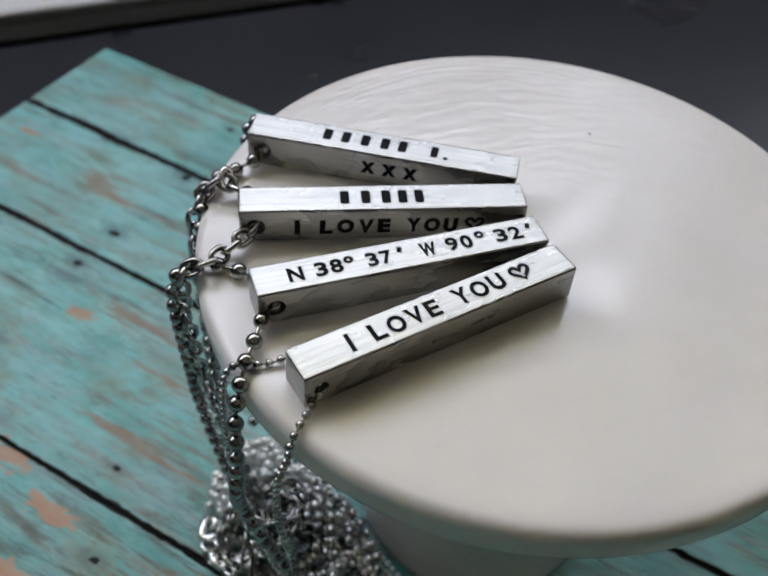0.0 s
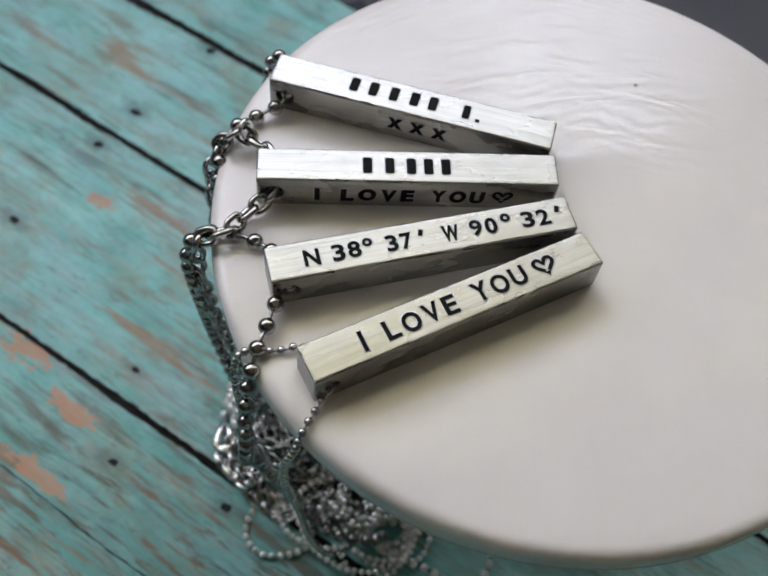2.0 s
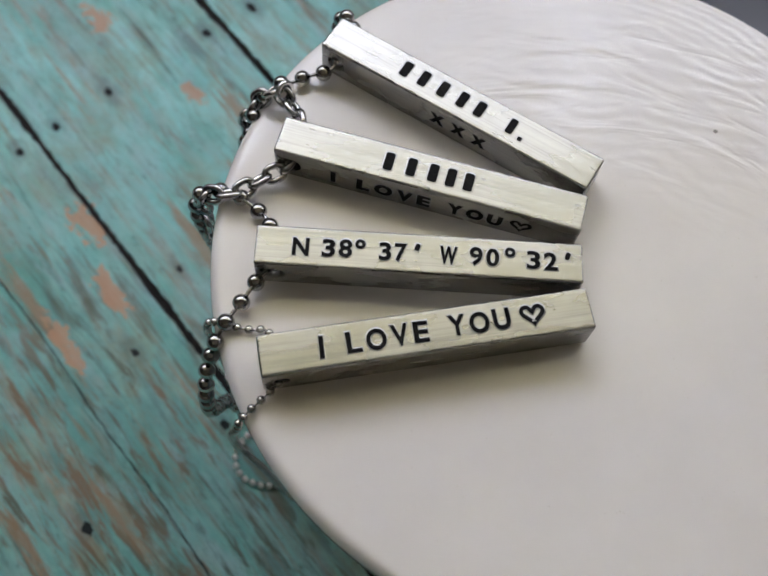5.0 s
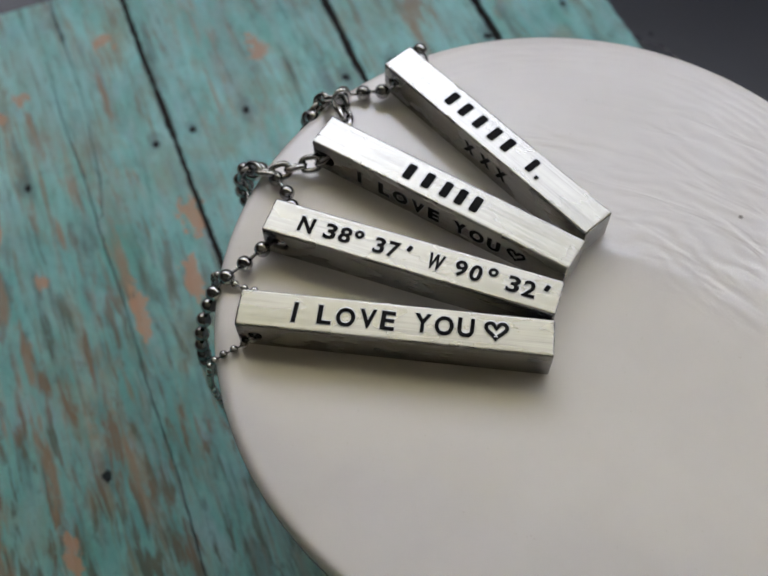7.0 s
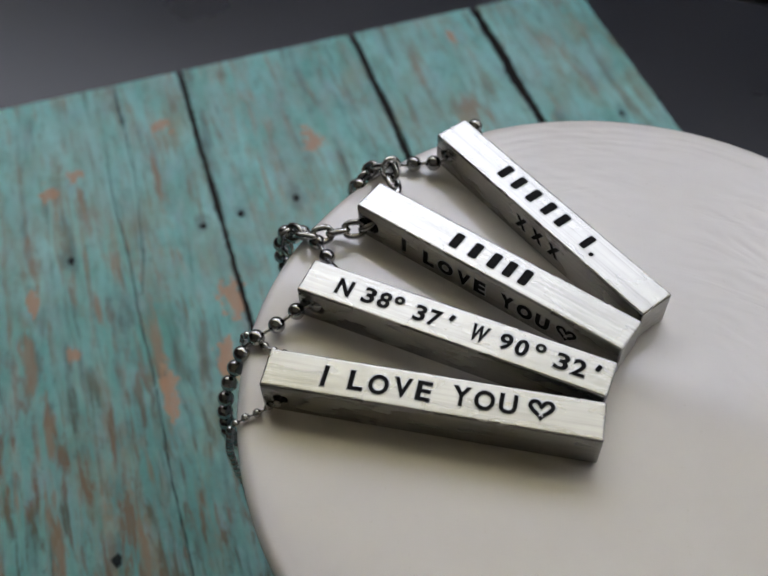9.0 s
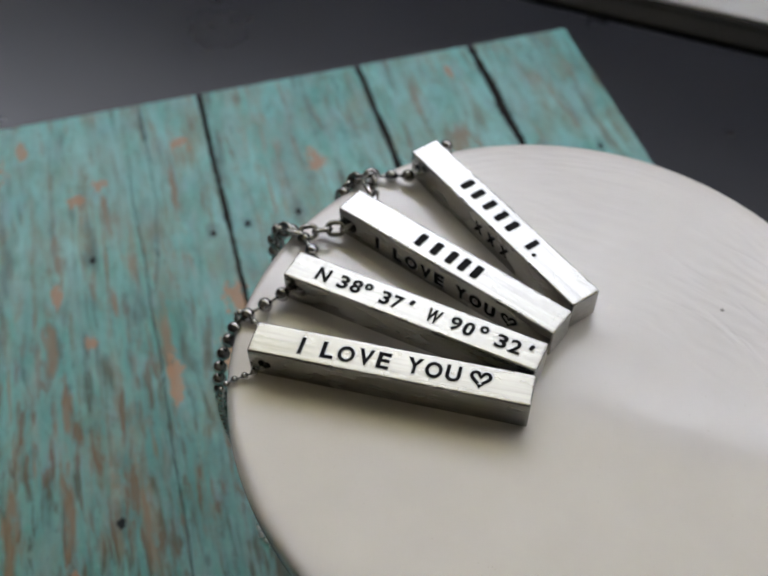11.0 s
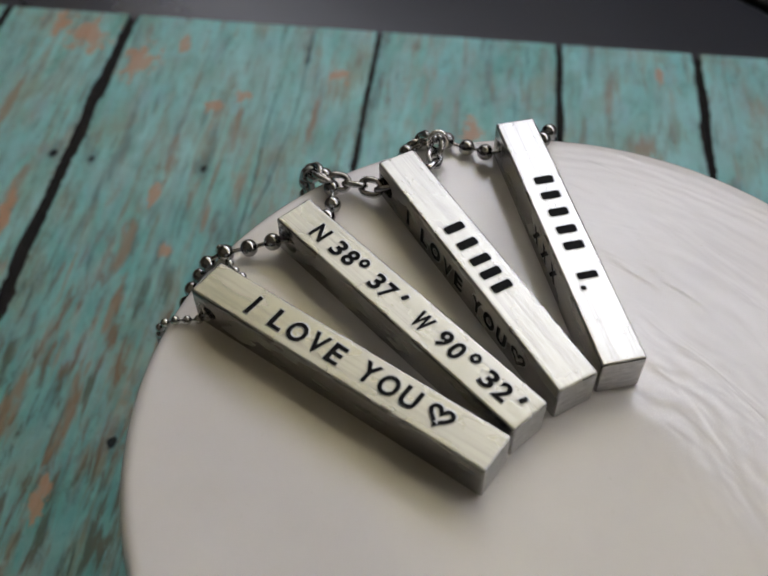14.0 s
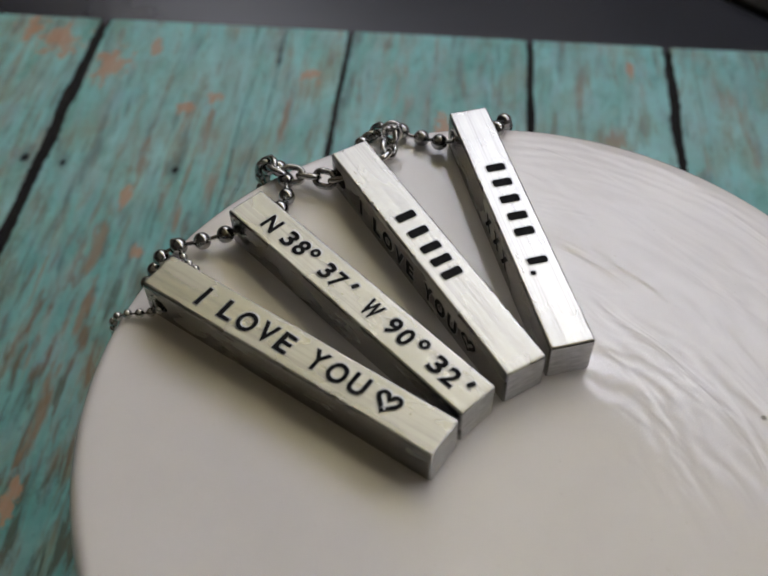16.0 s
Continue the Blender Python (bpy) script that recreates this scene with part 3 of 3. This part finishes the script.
foot = [(0, TOP - 0.97), (2.5, TOP - 0.97), (2.32, TOP - 1.15), (2.2, TOP - 1.6), (2.12, TOP - 2.6), (2.1, 1.4), (2.12, 0.4), (2.1, 0.15), (2.0, 0.02), (1.8, 0.0), (0, 0.0)]
part("pedestal", lathe(foot, 96), CERAMIC, stand, smooth=True)

# ---- pendants ----
BAR_W, BAR_H, HOLE_R = 0.50, 0.52, 0.118
BARS = {"I": (0.959, 2.949, math.degrees(-0.720), 3.816), "II": (0.404, 1.990, math.degrees(-0.433), 3.803),
        "III": (0.081, 0.955, math.degrees(-0.210), 3.812), "IV": (0.0, 0.0, 0.3, 3.809)}
HOLE_U = -1.685


def pendant_bar(length, hole_z, hole_r):
    """A square bar with a hole drilled through its sides; u along x, centred, base at z = 0."""
    bm = bmesh.new()
    half = length / 2
    outer = [bm.verts.new((x * CM, -BAR_W / 2 * CM, z * CM)) for x, z in ((-half, 0), (half, 0), (half, BAR_H), (-half, BAR_H))]
    inner = [bm.verts.new(((HOLE_U + hole_r * math.cos(a)) * CM, -BAR_W / 2 * CM, (hole_z + hole_r * math.sin(a)) * CM)) for a in (2 * math.pi * k / 20 for k in range(20))]
    rim = [bm.edges.new((p, q)) for loop in (outer, inner) for p, q in zip(loop, loop[1:] + loop[:1])]
    faces = [g for g in bmesh.ops.triangle_fill(bm, use_beauty=True, use_dissolve=False, edges=rim)["geom"] if isinstance(g, bmesh.types.BMFace)]
    made = bmesh.ops.extrude_face_region(bm, geom=faces)["geom"]
    bmesh.ops.translate(bm, verts=[g for g in made if isinstance(g, bmesh.types.BMVert)], vec=(0, BAR_W * CM, 0))
    bmesh.ops.recalc_face_normals(bm, faces=bm.faces)
    near = lambda v: abs((v.co.x / CM - HOLE_U) ** 2 + (v.co.z / CM - hole_z) ** 2 - hole_r ** 2) < 1e-4
    sharp = [e for e in bm.edges if len(e.link_faces) == 2 and e.calc_face_angle() > 1.0 and not (near(e.verts[0]) and near(e.verts[1]))]
    rims = [e for e in bm.edges if len(e.link_faces) == 2 and e.calc_face_angle() > 1.0 and near(e.verts[0]) and near(e.verts[1])]
    bmesh.ops.bevel(bm, geom=rims, offset=0.02 * CM, segments=2, profile=0.5, affect="EDGES")
    sharp = [e for e in sharp if e.is_valid]
    bmesh.ops.bevel(bm, geom=sharp, offset=0.036 * CM, segments=4, profile=0.6, affect="EDGES")
    bm.normal_update()
    for f in bm.faces:
        if abs(f.normal.x) > 0.97 and abs(f.calc_center_median().x) > 0.49 * length * CM:
            f.material_index = 1
    return bm


def glyph(text, bold):
    """One character of the built-in font as a flat mesh."""
    cu = bpy.data.curves.new("glyph", "FONT")
    cu.body, cu.size, cu.offset, cu.extrude, cu.resolution_u = text, 1.0, bold, 0.0, 4
    ob = new("glyph", cu)
    me = bpy.data.meshes.new_from_object(ob.evaluated_get(bpy.context.evaluated_depsgraph_get()))
    bpy.data.objects.remove(ob)
    bm = bmesh.new()
    bm.from_mesh(me)
    bpy.data.meshes.remove(me)
    return bm


def sized(bm, width, height):
    """Scales a flat shape to a box in centimetres."""
    xs, ys = [v.co.x for v in bm.verts], [v.co.y for v in bm.verts]
    cx, cy, sx, sy = (min(xs) + max(xs)) / 2, (min(ys) + max(ys)) / 2, max(xs) - min(xs), max(ys) - min(ys)
    for v in bm.verts:
        v.co = Vector(((v.co.x - cx) / sx * width * CM, (v.co.y - cy) / sy * height * CM, 0.0008 * CM))
    return bm


def burred(bm, crest=0.003, foot=0.02, rise=0.0018):
    """Gives a flat stamped shape the raised lip of metal that the punch pushed up round it."""
    bmesh.ops.remove_doubles(bm, verts=bm.verts[:], dist=1e-7)
    edges = [e for e in bm.edges if len(e.link_faces) == 1]
    out = {}
    for e in edges:
        a, b = (v.co for v in e.verts)
        n = (b - a).cross(Vector((0, 0, 1))).normalized()
        if n.dot(e.link_faces[0].calc_center_median() - (a + b) / 2) > 0:
            n = -n
        for v in e.verts:
            out[v] = out.get(v, Vector()) + n
    lip, base = {}, {}
    for v, n in out.items():
        n = n.normalized()
        lip[v] = bm.verts.new(v.co + n * crest * CM + Vector((0, 0, rise * CM)))
        base[v] = bm.verts.new(v.co + n * foot * CM - Vector((0, 0, 0.0008 * CM)))
    for e in edges:
        p, q = e.verts
        bm.faces.new((p, q, lip[q], lip[p]))
        bm.faces.new((lip[p], lip[q], base[q], base[p])).material_index = 1
    return bm


def heart_outline(bm, width, height, wire):
    pts = []
    steps = [k for k in range(48) if k not in (1, 2, 21, 22, 23, 25, 26, 27, 46, 47)]
    for k in steps:
        t = 2 * math.pi * k / 48
        pts.append(Vector((16 * math.sin(t) ** 3 / 32 * width, (13 * math.cos(t) - 5 * math.cos(2 * t) - 2 * math.cos(3 * t) - math.cos(4 * t) + 2.5) / 29 * height, 0)))
    n = len(pts)
    inner = []
    for k, p in enumerate(pts):
        way = pts[(k + 1) % n] - pts[k - 1]
        inner.append(p + Vector((way.y, -way.x, 0)).normalized() * wire * {0: 1.3, 24: 1.6}.get(steps[k], 1.0))
    a, b = [bm.verts.new(p * CM) for p in pts], [bm.verts.new(p * CM) for p in inner]
    for k in range(n):
        bm.faces.new((a[k], a[(k + 1) % n], b[(k + 1) % n], b[k]))
    return bm


def slab(width, height):
    bm = bmesh.new()
    r = 0.25 * min(width, height)
    pts = []
    for cx, cy, a0 in ((1, 1, 0), (-1, 1, 90), (-1, -1, 180), (1, -1, 270)):
        pts += [(cx * (width / 2 - r) + r * math.cos(radians(a0 + d)), cy * (height / 2 - r) + r * math.sin(radians(a0 + d))) for d in (0, 30, 60, 90)]
    bm.faces.new([bm.verts.new((x * CM, y * CM, 0)) for x, y in pts])
    return bm


def ring_sign(diameter, wire):
    bm = bmesh.new()
    for r0, r1 in ((diameter / 2 - wire, diameter / 2),):
        a = [bm.verts.new((r1 * math.cos(t) * CM, r1 * math.sin(t) * CM, 0)) for t in (2 * math.pi * k / 20 for k in range(20))]
        b = [bm.verts.new((r0 * math.cos(t) * CM, r0 * math.sin(t) * CM, 0)) for t in (2 * math.pi * k / 20 for k in range(20))]
        for k in range(20):
            bm.faces.new((a[k], a[(k + 1) % 20], b[(k + 1) % 20], b[k]))
    return bm


BOLD = {"W": 0.03, "X": 0.045, "I": 0.006, "N": 0.026}


def flat_sign(sign, width, height, more=0.0):
    if sign == "heart":
        return heart_outline(bmesh.new(), width, height, 0.042)
    if sign == "deg":
        return ring_sign(width, 0.034)
    if sign in ("bar", "tick"):
        return slab(width, height)
    return glyph(sign, BOLD.get(sign, 0.021) + more)


def stamp(parent, sign, u, v, width, height, side=False, tilt=0.0):
    """One stamped sign on the top of a bar, or on its near side (v is then the height)."""
    names = {"heart": "stamped_heart", "deg": "stamped_degree_sign", "bar": "stamped_bar", "tick": "stamped_tick"}
    name = names.get(sign, "stamped_letter")
    bm = burred(sized(flat_sign(sign, width, height, 0.035 if side else 0.0), width, height))
    m = at(u, -BAR_W / 2 - 0.0005, v, 90, 0, 0) if side else at(u, v, BAR_H + 0.0005, 0, 0, 0)
    ob = part(name, bm, BLACK, parent, m=m @ pose(0, 0, 0, 0, 0, tilt))
    ob.data.materials.append(BURR)
    return ob


def word(parent, text, u0, u1, v, height, side=False, gap=0.045):
    """Letters from u0 to u1, each as wide as its kind."""
    wide = {"I": 0.3, "W": 1.35, "N": 1.05, "M": 1.3, "O": 1.15, "L": 0.85, "E": 0.85}
    w = [wide.get(c, 1.0) for c in text]
    unit = (u1 - u0 - gap * (len(text) - 1)) / sum(w)
    u = u0
    rng = random.Random(text + str(u0))
    for c, k in zip(text, w):
        stamp(parent, c, u + k * unit / 2, v + rng.uniform(-0.008, 0.008), k * unit, height, side, rng.uniform(-2.5, 2.5))
        u += k * unit + gap


def marks(parent, centres, width, v, height):
    for u in centres:
        stamp(parent, "bar", u, v, width, height)


def necklace(key, label, hole_z=0.25):
    x, y, turn, length = BARS[key]
    thing = tagged(new("necklace"), label, "necklace", "bar pendant necklaces")
    thing.matrix_basis = at(x, y, PLATE_Z, 0, 0, turn)
    bar = part("pendant", pendant_bar(length, hole_z, 0.085 if key == "IV" else HOLE_R), ALU, thing)
    bar.data.materials.append(SAWN)
    return thing, bar


neck1, bar1 = necklace("I", "brushed aluminium bar pendant with black marks on a ball chain")
marks(bar1, (-0.80, -0.54, -0.26, 0.02, 0.27), 0.11, 0.02, 0.225)
marks(bar1, (0.72,), 0.09, 0.02, 0.225)
stamp(bar1, "tick", 0.885, -0.085, 0.05, 0.05)
for u in (-0.165, 0.135, 0.435):
    stamp(bar1, "X", u, 0.275, 0.2, 0.2, True)
neck2, bar2 = necklace("II", "brushed aluminium bar pendant stamped on its side, on a cable chain")
marks(bar2, (-0.52, -0.24, 0.03, 0.25, 0.47), 0.11, 0.0, 0.24)
word(bar2, "I", -1.18, -1.12, 0.235, 0.24, True)
word(bar2, "LOVE", -0.85, 0.08, 0.235, 0.24, True, 0.06)
word(bar2, "YOU", 0.30, 0.98, 0.235, 0.24, True, 0.05)
stamp(bar2, "heart", 1.21, 0.235, 0.27, 0.24, True)
neck3, bar3 = necklace("III", "brushed aluminium bar pendant stamped with coordinates on a ball chain")
word(bar3, "N", -1.472, -1.285, 0.0, 0.225)
word(bar3, "38", -1.132, -0.787, 0.0, 0.225)
stamp(bar3, "deg", -0.693, 0.07, 0.115, 0.115)
word(bar3, "37", -0.473, -0.155, 0.0, 0.225)
stamp(bar3, "tick", -0.03, 0.075, 0.05, 0.085, False, -18)
word(bar3, "W", 0.23, 0.43, 0.0, 0.225)
word(bar3, "90", 0.581, 0.92, 0.01, 0.225)
stamp(bar3, "deg", 1.049, 0.08, 0.12, 0.12)
word(bar3, "32", 1.245, 1.60, 0.0, 0.225)
stamp(bar3, "tick", 1.725, 0.075, 0.052, 0.09, False, -18)
neck4, bar4 = necklace("IV", "brushed aluminium bar pendant stamped with a message on a ball chain")
word(bar4, "I", -1.228, -1.18, 0.0, 0.265)
word(bar4, "LOVE", -0.925, 0.002, 0.0, 0.25, False, 0.06)
word(bar4, "YOU", 0.237, 0.948, 0.02, 0.25, False, 0.05)
stamp(bar4, "heart", 1.212, 0.0, 0.29, 0.265)


# ---- chains ----
def world_of(thing, points):
    """Points on the plate (centimetres; z above the plate) in the thing's own frame, in metres."""
    inv = thing.matrix_basis.inverted()
    return [inv @ Vector((x * CM, y * CM, (PLATE_Z + z) * CM)) for x, y, z in points]


def hole_of(key, side, out=0.0):
    """Where a chain leaves the hole of a bar: side -1 near, 1 far."""
    x, y, turn, _ = BARS[key]
    c, s = math.cos(radians(turn)), math.sin(radians(turn))
    v = side * (BAR_W / 2 + out)
    return (x + c * HOLE_U - s * v, y + s * HOLE_U + c * v, 0.25)


def bead_mesh(radius, material):
    bm = bmesh.new()
    ball(bm, radius, u=16, v=10)
    return mesh_of(bm, "bead", material, True)


def beads(thing, points, radius, pitch, mesh):
    """Single beads along a line, with the wire between them."""
    last = 9.0
    for a in spline(points, 0.01):
        last += 0.01
        if last >= (pitch if a.z > -0.12 else 2.5 * radius):
            last = 0.0
            part("bead", mesh, None, thing, m=Matrix.Translation(world_of(thing, [a])[0]))
    bm = bmesh.new()
    line = spline(points, 0.06)
    inv = thing.matrix_basis.inverted()
    tube(bm, [Vector((p.x, p.y, p.z)) for p in [Vector(v) / CM for v in world_of(thing, line)]], radius * 0.27, 5)
    part("bead_wire", bm, BALL, thing, smooth=True)


def links(thing, points, mesh, pitch):
    line = [Vector(v) for v in world_of(thing, spline(points, pitch))]
    for k, (a, b) in enumerate(zip(line, line[1:])):
        way = (b - a).normalized()
        m = way.to_track_quat("X", "Z").to_matrix().to_4x4()
        part("link", mesh, None, thing, m=Matrix.Translation((a + b) / 2) @ m @ pose(0, 0, 0, 45 + 90 * (k % 2)))


def heap(thing, seed, count, centre, spread, tall, radius, pitch, kind, metal=None):
    """The slack of a chain: loops lying over one another on the planks beside the pedestal, as one mesh."""
    rng = random.Random(seed)
    pts = []
    floor_z = BOARD_Z - PLATE_Z
    cx, cy = centre
    px, py, a, turn = cx, cy, rng.uniform(0, 6), 1
    for k in range(count):
        r = rng.uniform(0.32, 0.8)
        t, d = rng.uniform(0, 6.3), math.sqrt(rng.uniform(0, 1))
        nx, ny = cx + spread[0] * d * math.cos(t), cy + spread[1] * d * math.sin(t)
        turn = -turn if rng.random() < 0.35 else turn
        steps = rng.randint(5, 9)
        for j in range(steps):
            a += turn * 0.85
            f = (j + 1) / steps
            ox, oy = px + (nx - px) * f, py + (ny - py) * f
            qx, qy = ox + r * math.cos(a), oy + r * rng.uniform(0.8, 1.1) * math.sin(a)
            away = math.hypot(qx - CX, qy - CY)
            if away < 2.45:
                qx, qy = CX + (qx - CX) / away * 2.45, CY + (qy - CY) / away * 2.45
            e = min(1, math.hypot((qx - cx) / (spread[0] + 0.5), (qy - cy) / (spread[1] + 0.5)))
            pts.append((qx, qy, floor_z + radius + (k + f) / count * tall * (1 - e * e) + 0.04 * math.sin(3 * a)))
        px, py = nx, ny
    bm = bmesh.new()
    line = [Vector(v) / CM for v in world_of(thing, spline(pts, pitch))]
    if kind == "beads":
        verts, faces = [], []
        base = bmesh.new()
        ball(base, radius, u=9, v=6)
        base.verts.index_update()
        bv, bf = [v.co.copy() for v in base.verts], [[v.index for v in f.verts] for f in base.faces]
        base.free()
        for p in line:
            n = len(verts)
            verts += [v + p * CM for v in bv]
            faces += [[n + i for i in f] for f in bf]
        me = bpy.data.meshes.new("slack_chain")
        me.from_pydata(verts, [], faces)
        me.materials.append(metal or LIT_STEEL)
        me.polygons.foreach_set("use_smooth", [True] * len(me.polygons))
        bm.free()
    else:
        for k, (p, q) in enumerate(zip(line, line[1:])):
            way = (q - p).normalized()
            turn = way.to_track_quat("X", "Z").to_matrix() @ Euler((radians(45 + 90 * (k % 2)), 0, 0)).to_matrix()
            oval = [turn @ Vector((0.14 * math.cos(t), 0.085 * math.sin(t), 0)) + (p + q) / 2 for t in (2 * math.pi * j / 12 for j in range(12))]
            tube(bm, oval, radius, 5, True)
        me = mesh_of(bm, "slack_chain", LINK, True)
    ob = part("slack_chain", me, None, thing, "slack chain heaped in loops")
    ob["kind"] = "stuff"


MID, FINE = bead_mesh(0.107, BALL), bead_mesh(0.055, BEAD)
OVAL = link_mesh(0.345, 0.27, 0.084)

# ball chain of the first pendant
beads(neck1, [hole_of("I", -1, -0.1), (-0.58, 3.82, 0.19), (-0.82, 3.84, 0.11), (-1.03, 3.78, 0.1), (-1.25, 3.76, 0.1), (-1.46, 3.60, 0.05), (-1.66, 3.35, -0.2),
              (-1.78, 3.12, -1.0), (-1.85, 3.0, -2.0), (-1.85, 2.9, -3.2), (-1.8, 2.7, -4.4), (-1.6, 2.4, -5.4)], 0.10, 0.285, MID)
beads(neck1, [hole_of("I", 1, -0.1), (-0.15, 4.52, 0.16), (-0.22, 4.78, 0.04), (-0.27, 4.92, -0.35), (-0.3, 4.93, -1.2), (-0.35, 4.85, -3.0),
              (-0.6, 4.4, -4.8), (-1.0, 3.6, -5.8)], 0.10, 0.285, MID)
# cable chain of the second pendant
links(neck2, [hole_of("II", -1, -0.12), (-1.32, 2.46, 0.2), (-1.52, 2.40, 0.19), (-1.72, 2.32, 0.17), (-1.92, 2.22, 0.18), (-2.12, 2.22, 0.17), (-2.28, 2.30, 0.12), (-2.38, 2.30, -0.2),
              (-2.36, 2.28, -0.9), (-2.24, 2.36, -2.0), (-2.04, 2.36, -3.0), (-1.9, 2.2, -4.2), (-1.6, 2.0, -5.5)], OVAL, 0.212)
links(neck2, [hole_of("II", 1, -0.12), (-1.06, 3.2, 0.2), (-1.12, 3.38, 0.16), (-1.2, 3.54, 0.27), (-1.4, 3.6, 0.15), (-1.64, 3.6, -0.15), (-1.74, 3.46, -0.75),
              (-1.75, 3.35, -1.8), (-1.75, 3.1, -3.4), (-1.6, 2.8, -5.2)], OVAL, 0.212)
ring = bmesh.new()
tube(ring, [Vector((0.115 * math.cos(t), 0.135 * math.sin(t), 0)) for t in (2 * math.pi * k / 24 for k in range(24))], 0.034, 8, True)
part("jump_ring", ring, CLASP, neck2, "bright steel jump ring standing on edge", True,
     Matrix.Translation(world_of(neck2, [(-1.18, 3.52, 0.29)])[0]) @ (neck2.matrix_basis.inverted().to_3x3() @ Vector((0.6, -0.78, 0.22))).to_track_quat("Z", "Y").to_matrix().to_4x4())
# ball chain of the third pendant
beads(neck3, [hole_of("III", 1, -0.1), (-1.62, 1.86, 0.12), (-1.73, 2.01, 0.1), (-1.86, 2.17, 0.1), (-2.05, 2.32, 0.06), (-2.27, 2.37, 0.04), (-2.42, 2.39, -0.1),
              (-2.48, 2.36, -0.38), (-2.46, 2.37, -0.7), (-2.42, 2.42, -1.2), (-2.34, 2.5, -2.0), (-2.23, 2.64, -3.0), (-2.11, 2.46, -4.0), (-1.9, 2.2, -5.3)], 0.10, 0.285, MID)
beads(neck3, [hole_of("III", -1, -0.1), (-1.84, 1.00, 0.2), (-2.02, 0.81, 0.15), (-2.2, 0.64, 0.11), (-2.34, 0.47, 0.05), (-2.47, 0.36, -0.24), (-2.56, 0.24, -0.48), (-2.61, 0.14, -0.72), (-2.65, 0.08, -1.1), (-2.66, 0.14, -1.8),
              (-2.47, 0.52, -2.8), (-2.25, 0.39, -3.6), (-1.97, 0.24, -4.5), (-1.7, -0.12, -5.2), (-1.32, -0.45, -5.5), (-0.94, -0.59, -5.7), (-0.6, -0.5, -6.1)], 0.10, 0.285, MID)
# fine ball chain of the fourth pendant
beads(neck4, [hole_of("IV", 1, -0.1), (-1.78, 0.42, 0.1), (-1.94, 0.47, 0.06), (-2.06, 0.51, 0.05), (-2.25, 0.58, 0.05), (-2.40, 0.66, 0.02), (-2.49, 0.72, -0.3), (-2.5, 0.78, -0.9), (-2.45, 0.86, -2.0),
              (-2.38, 0.80, -3.2), (-2.15, 0.7, -4.4), (-1.9, 0.5, -5.4)], 0.052, 0.135, FINE)
beads(neck4, [hole_of("IV", -1, -0.1), (-1.72, -0.24, 0.16), (-1.85, -0.31, 0.07), (-1.97, -0.39, 0.05), (-2.10, -0.48, 0.03), (-2.22, -0.55, -0.08), (-2.28, -0.56, -0.35), (-2.38, -0.48, -0.9), (-2.36, -0.42, -1.8),
              (-2.18, -0.42, -3.0), (-2.0, -0.40, -4.6), (-1.75, -0.52, -5.5), (-1.44, -0.55, -5.7), (-1.1, -0.45, -5.8)], 0.052, 0.138, FINE)
# loops lying on the planks
LOW = BOARD_Z - PLATE_Z + 0.07
beads(neck4, [(-1.9, 0.9, LOW + 0.3), (-2.24, 1.02, LOW), (-2.59, 0.84, LOW), (-2.75, 0.52, LOW), (-2.61, 0.14, LOW), (-2.14, -0.05, LOW), (-1.73, 0.04, LOW), (-1.8, 0.52, LOW + 0.2)], 0.06, 0.135, bead_mesh(0.06, LIT_STEEL))
beads(neck1, [(-0.85, -0.1, LOW + 0.2), (-0.55, -0.2, LOW), (0.0, -0.45, LOW), (0.46, -0.63, LOW), (0.88, -0.93, LOW), (1.0, -1.3, LOW), (0.88, -1.6, LOW), (0.55, -1.8, LOW), (0.1, -1.75, LOW),
              (-0.15, -1.32, LOW), (-0.45, -0.98, LOW), (-0.8, -0.6, LOW + 0.1)], 0.078, 0.19, bead_mesh(0.078, LIT_STEEL))
heap(neck1, 5, 15, (-1.25, 2.3), (0.6, 1.0), 1.2, 0.095, 0.22, "beads")
heap(neck2, 6, 18, (-1.5, 1.7), (0.65, 0.9), 1.3, 0.042, 0.22, "links")
# darker beads than the rest: shade under the plate put into the steel
heap(neck3, 7, 17, (-0.8, 1.0), (0.8, 1.1), 1.1, 0.09, 0.21, "beads", BEAD)
heap(neck4, 8, 14, (-0.95, 0.2), (1.0, 0.7), 0.85, 0.058, 0.13, "beads")
heap(neck4, 9, 7, (-0.85, -0.3), (1.0, 0.4), 0.22, 0.058, 0.13, "beads")


def clasp(thing, x, y, z, turn):
    """A lobster clasp with its ring, at the end of a chain."""
    inv = thing.matrix_basis.inverted()
    m = inv @ at(x, y, z, 14, 12, turn)
    bm = bmesh.new()
    pts = [Vector((0.25 * (math.cos(t) + 0.22 * math.cos(2 * t)), 0.13 * math.sin(t), 0.03 * math.sin(2 * t))) for t in (2 * math.pi * k / 28 for k in range(28))]
    tube(bm, pts, 0.07, 8, True)
    body = part("clasp", bm, CLASP, thing, "bright steel lobster clasp", True, m)
    bm = bmesh.new()
    tube(bm, [Vector((0.13 * math.cos(t) - 0.38, 0.13 * math.sin(t), 0.04)) for t in (2 * math.pi * k / 24 for k in range(24))], 0.032, 7, True)
    part("jump_ring", bm, CLASP, body, smooth=True)


clasp(neck2, -2.45, 2.3, BOARD_Z + 0.22, 65)
clasp(neck3, -2.5, 1.75, BOARD_Z + 0.18, 100)
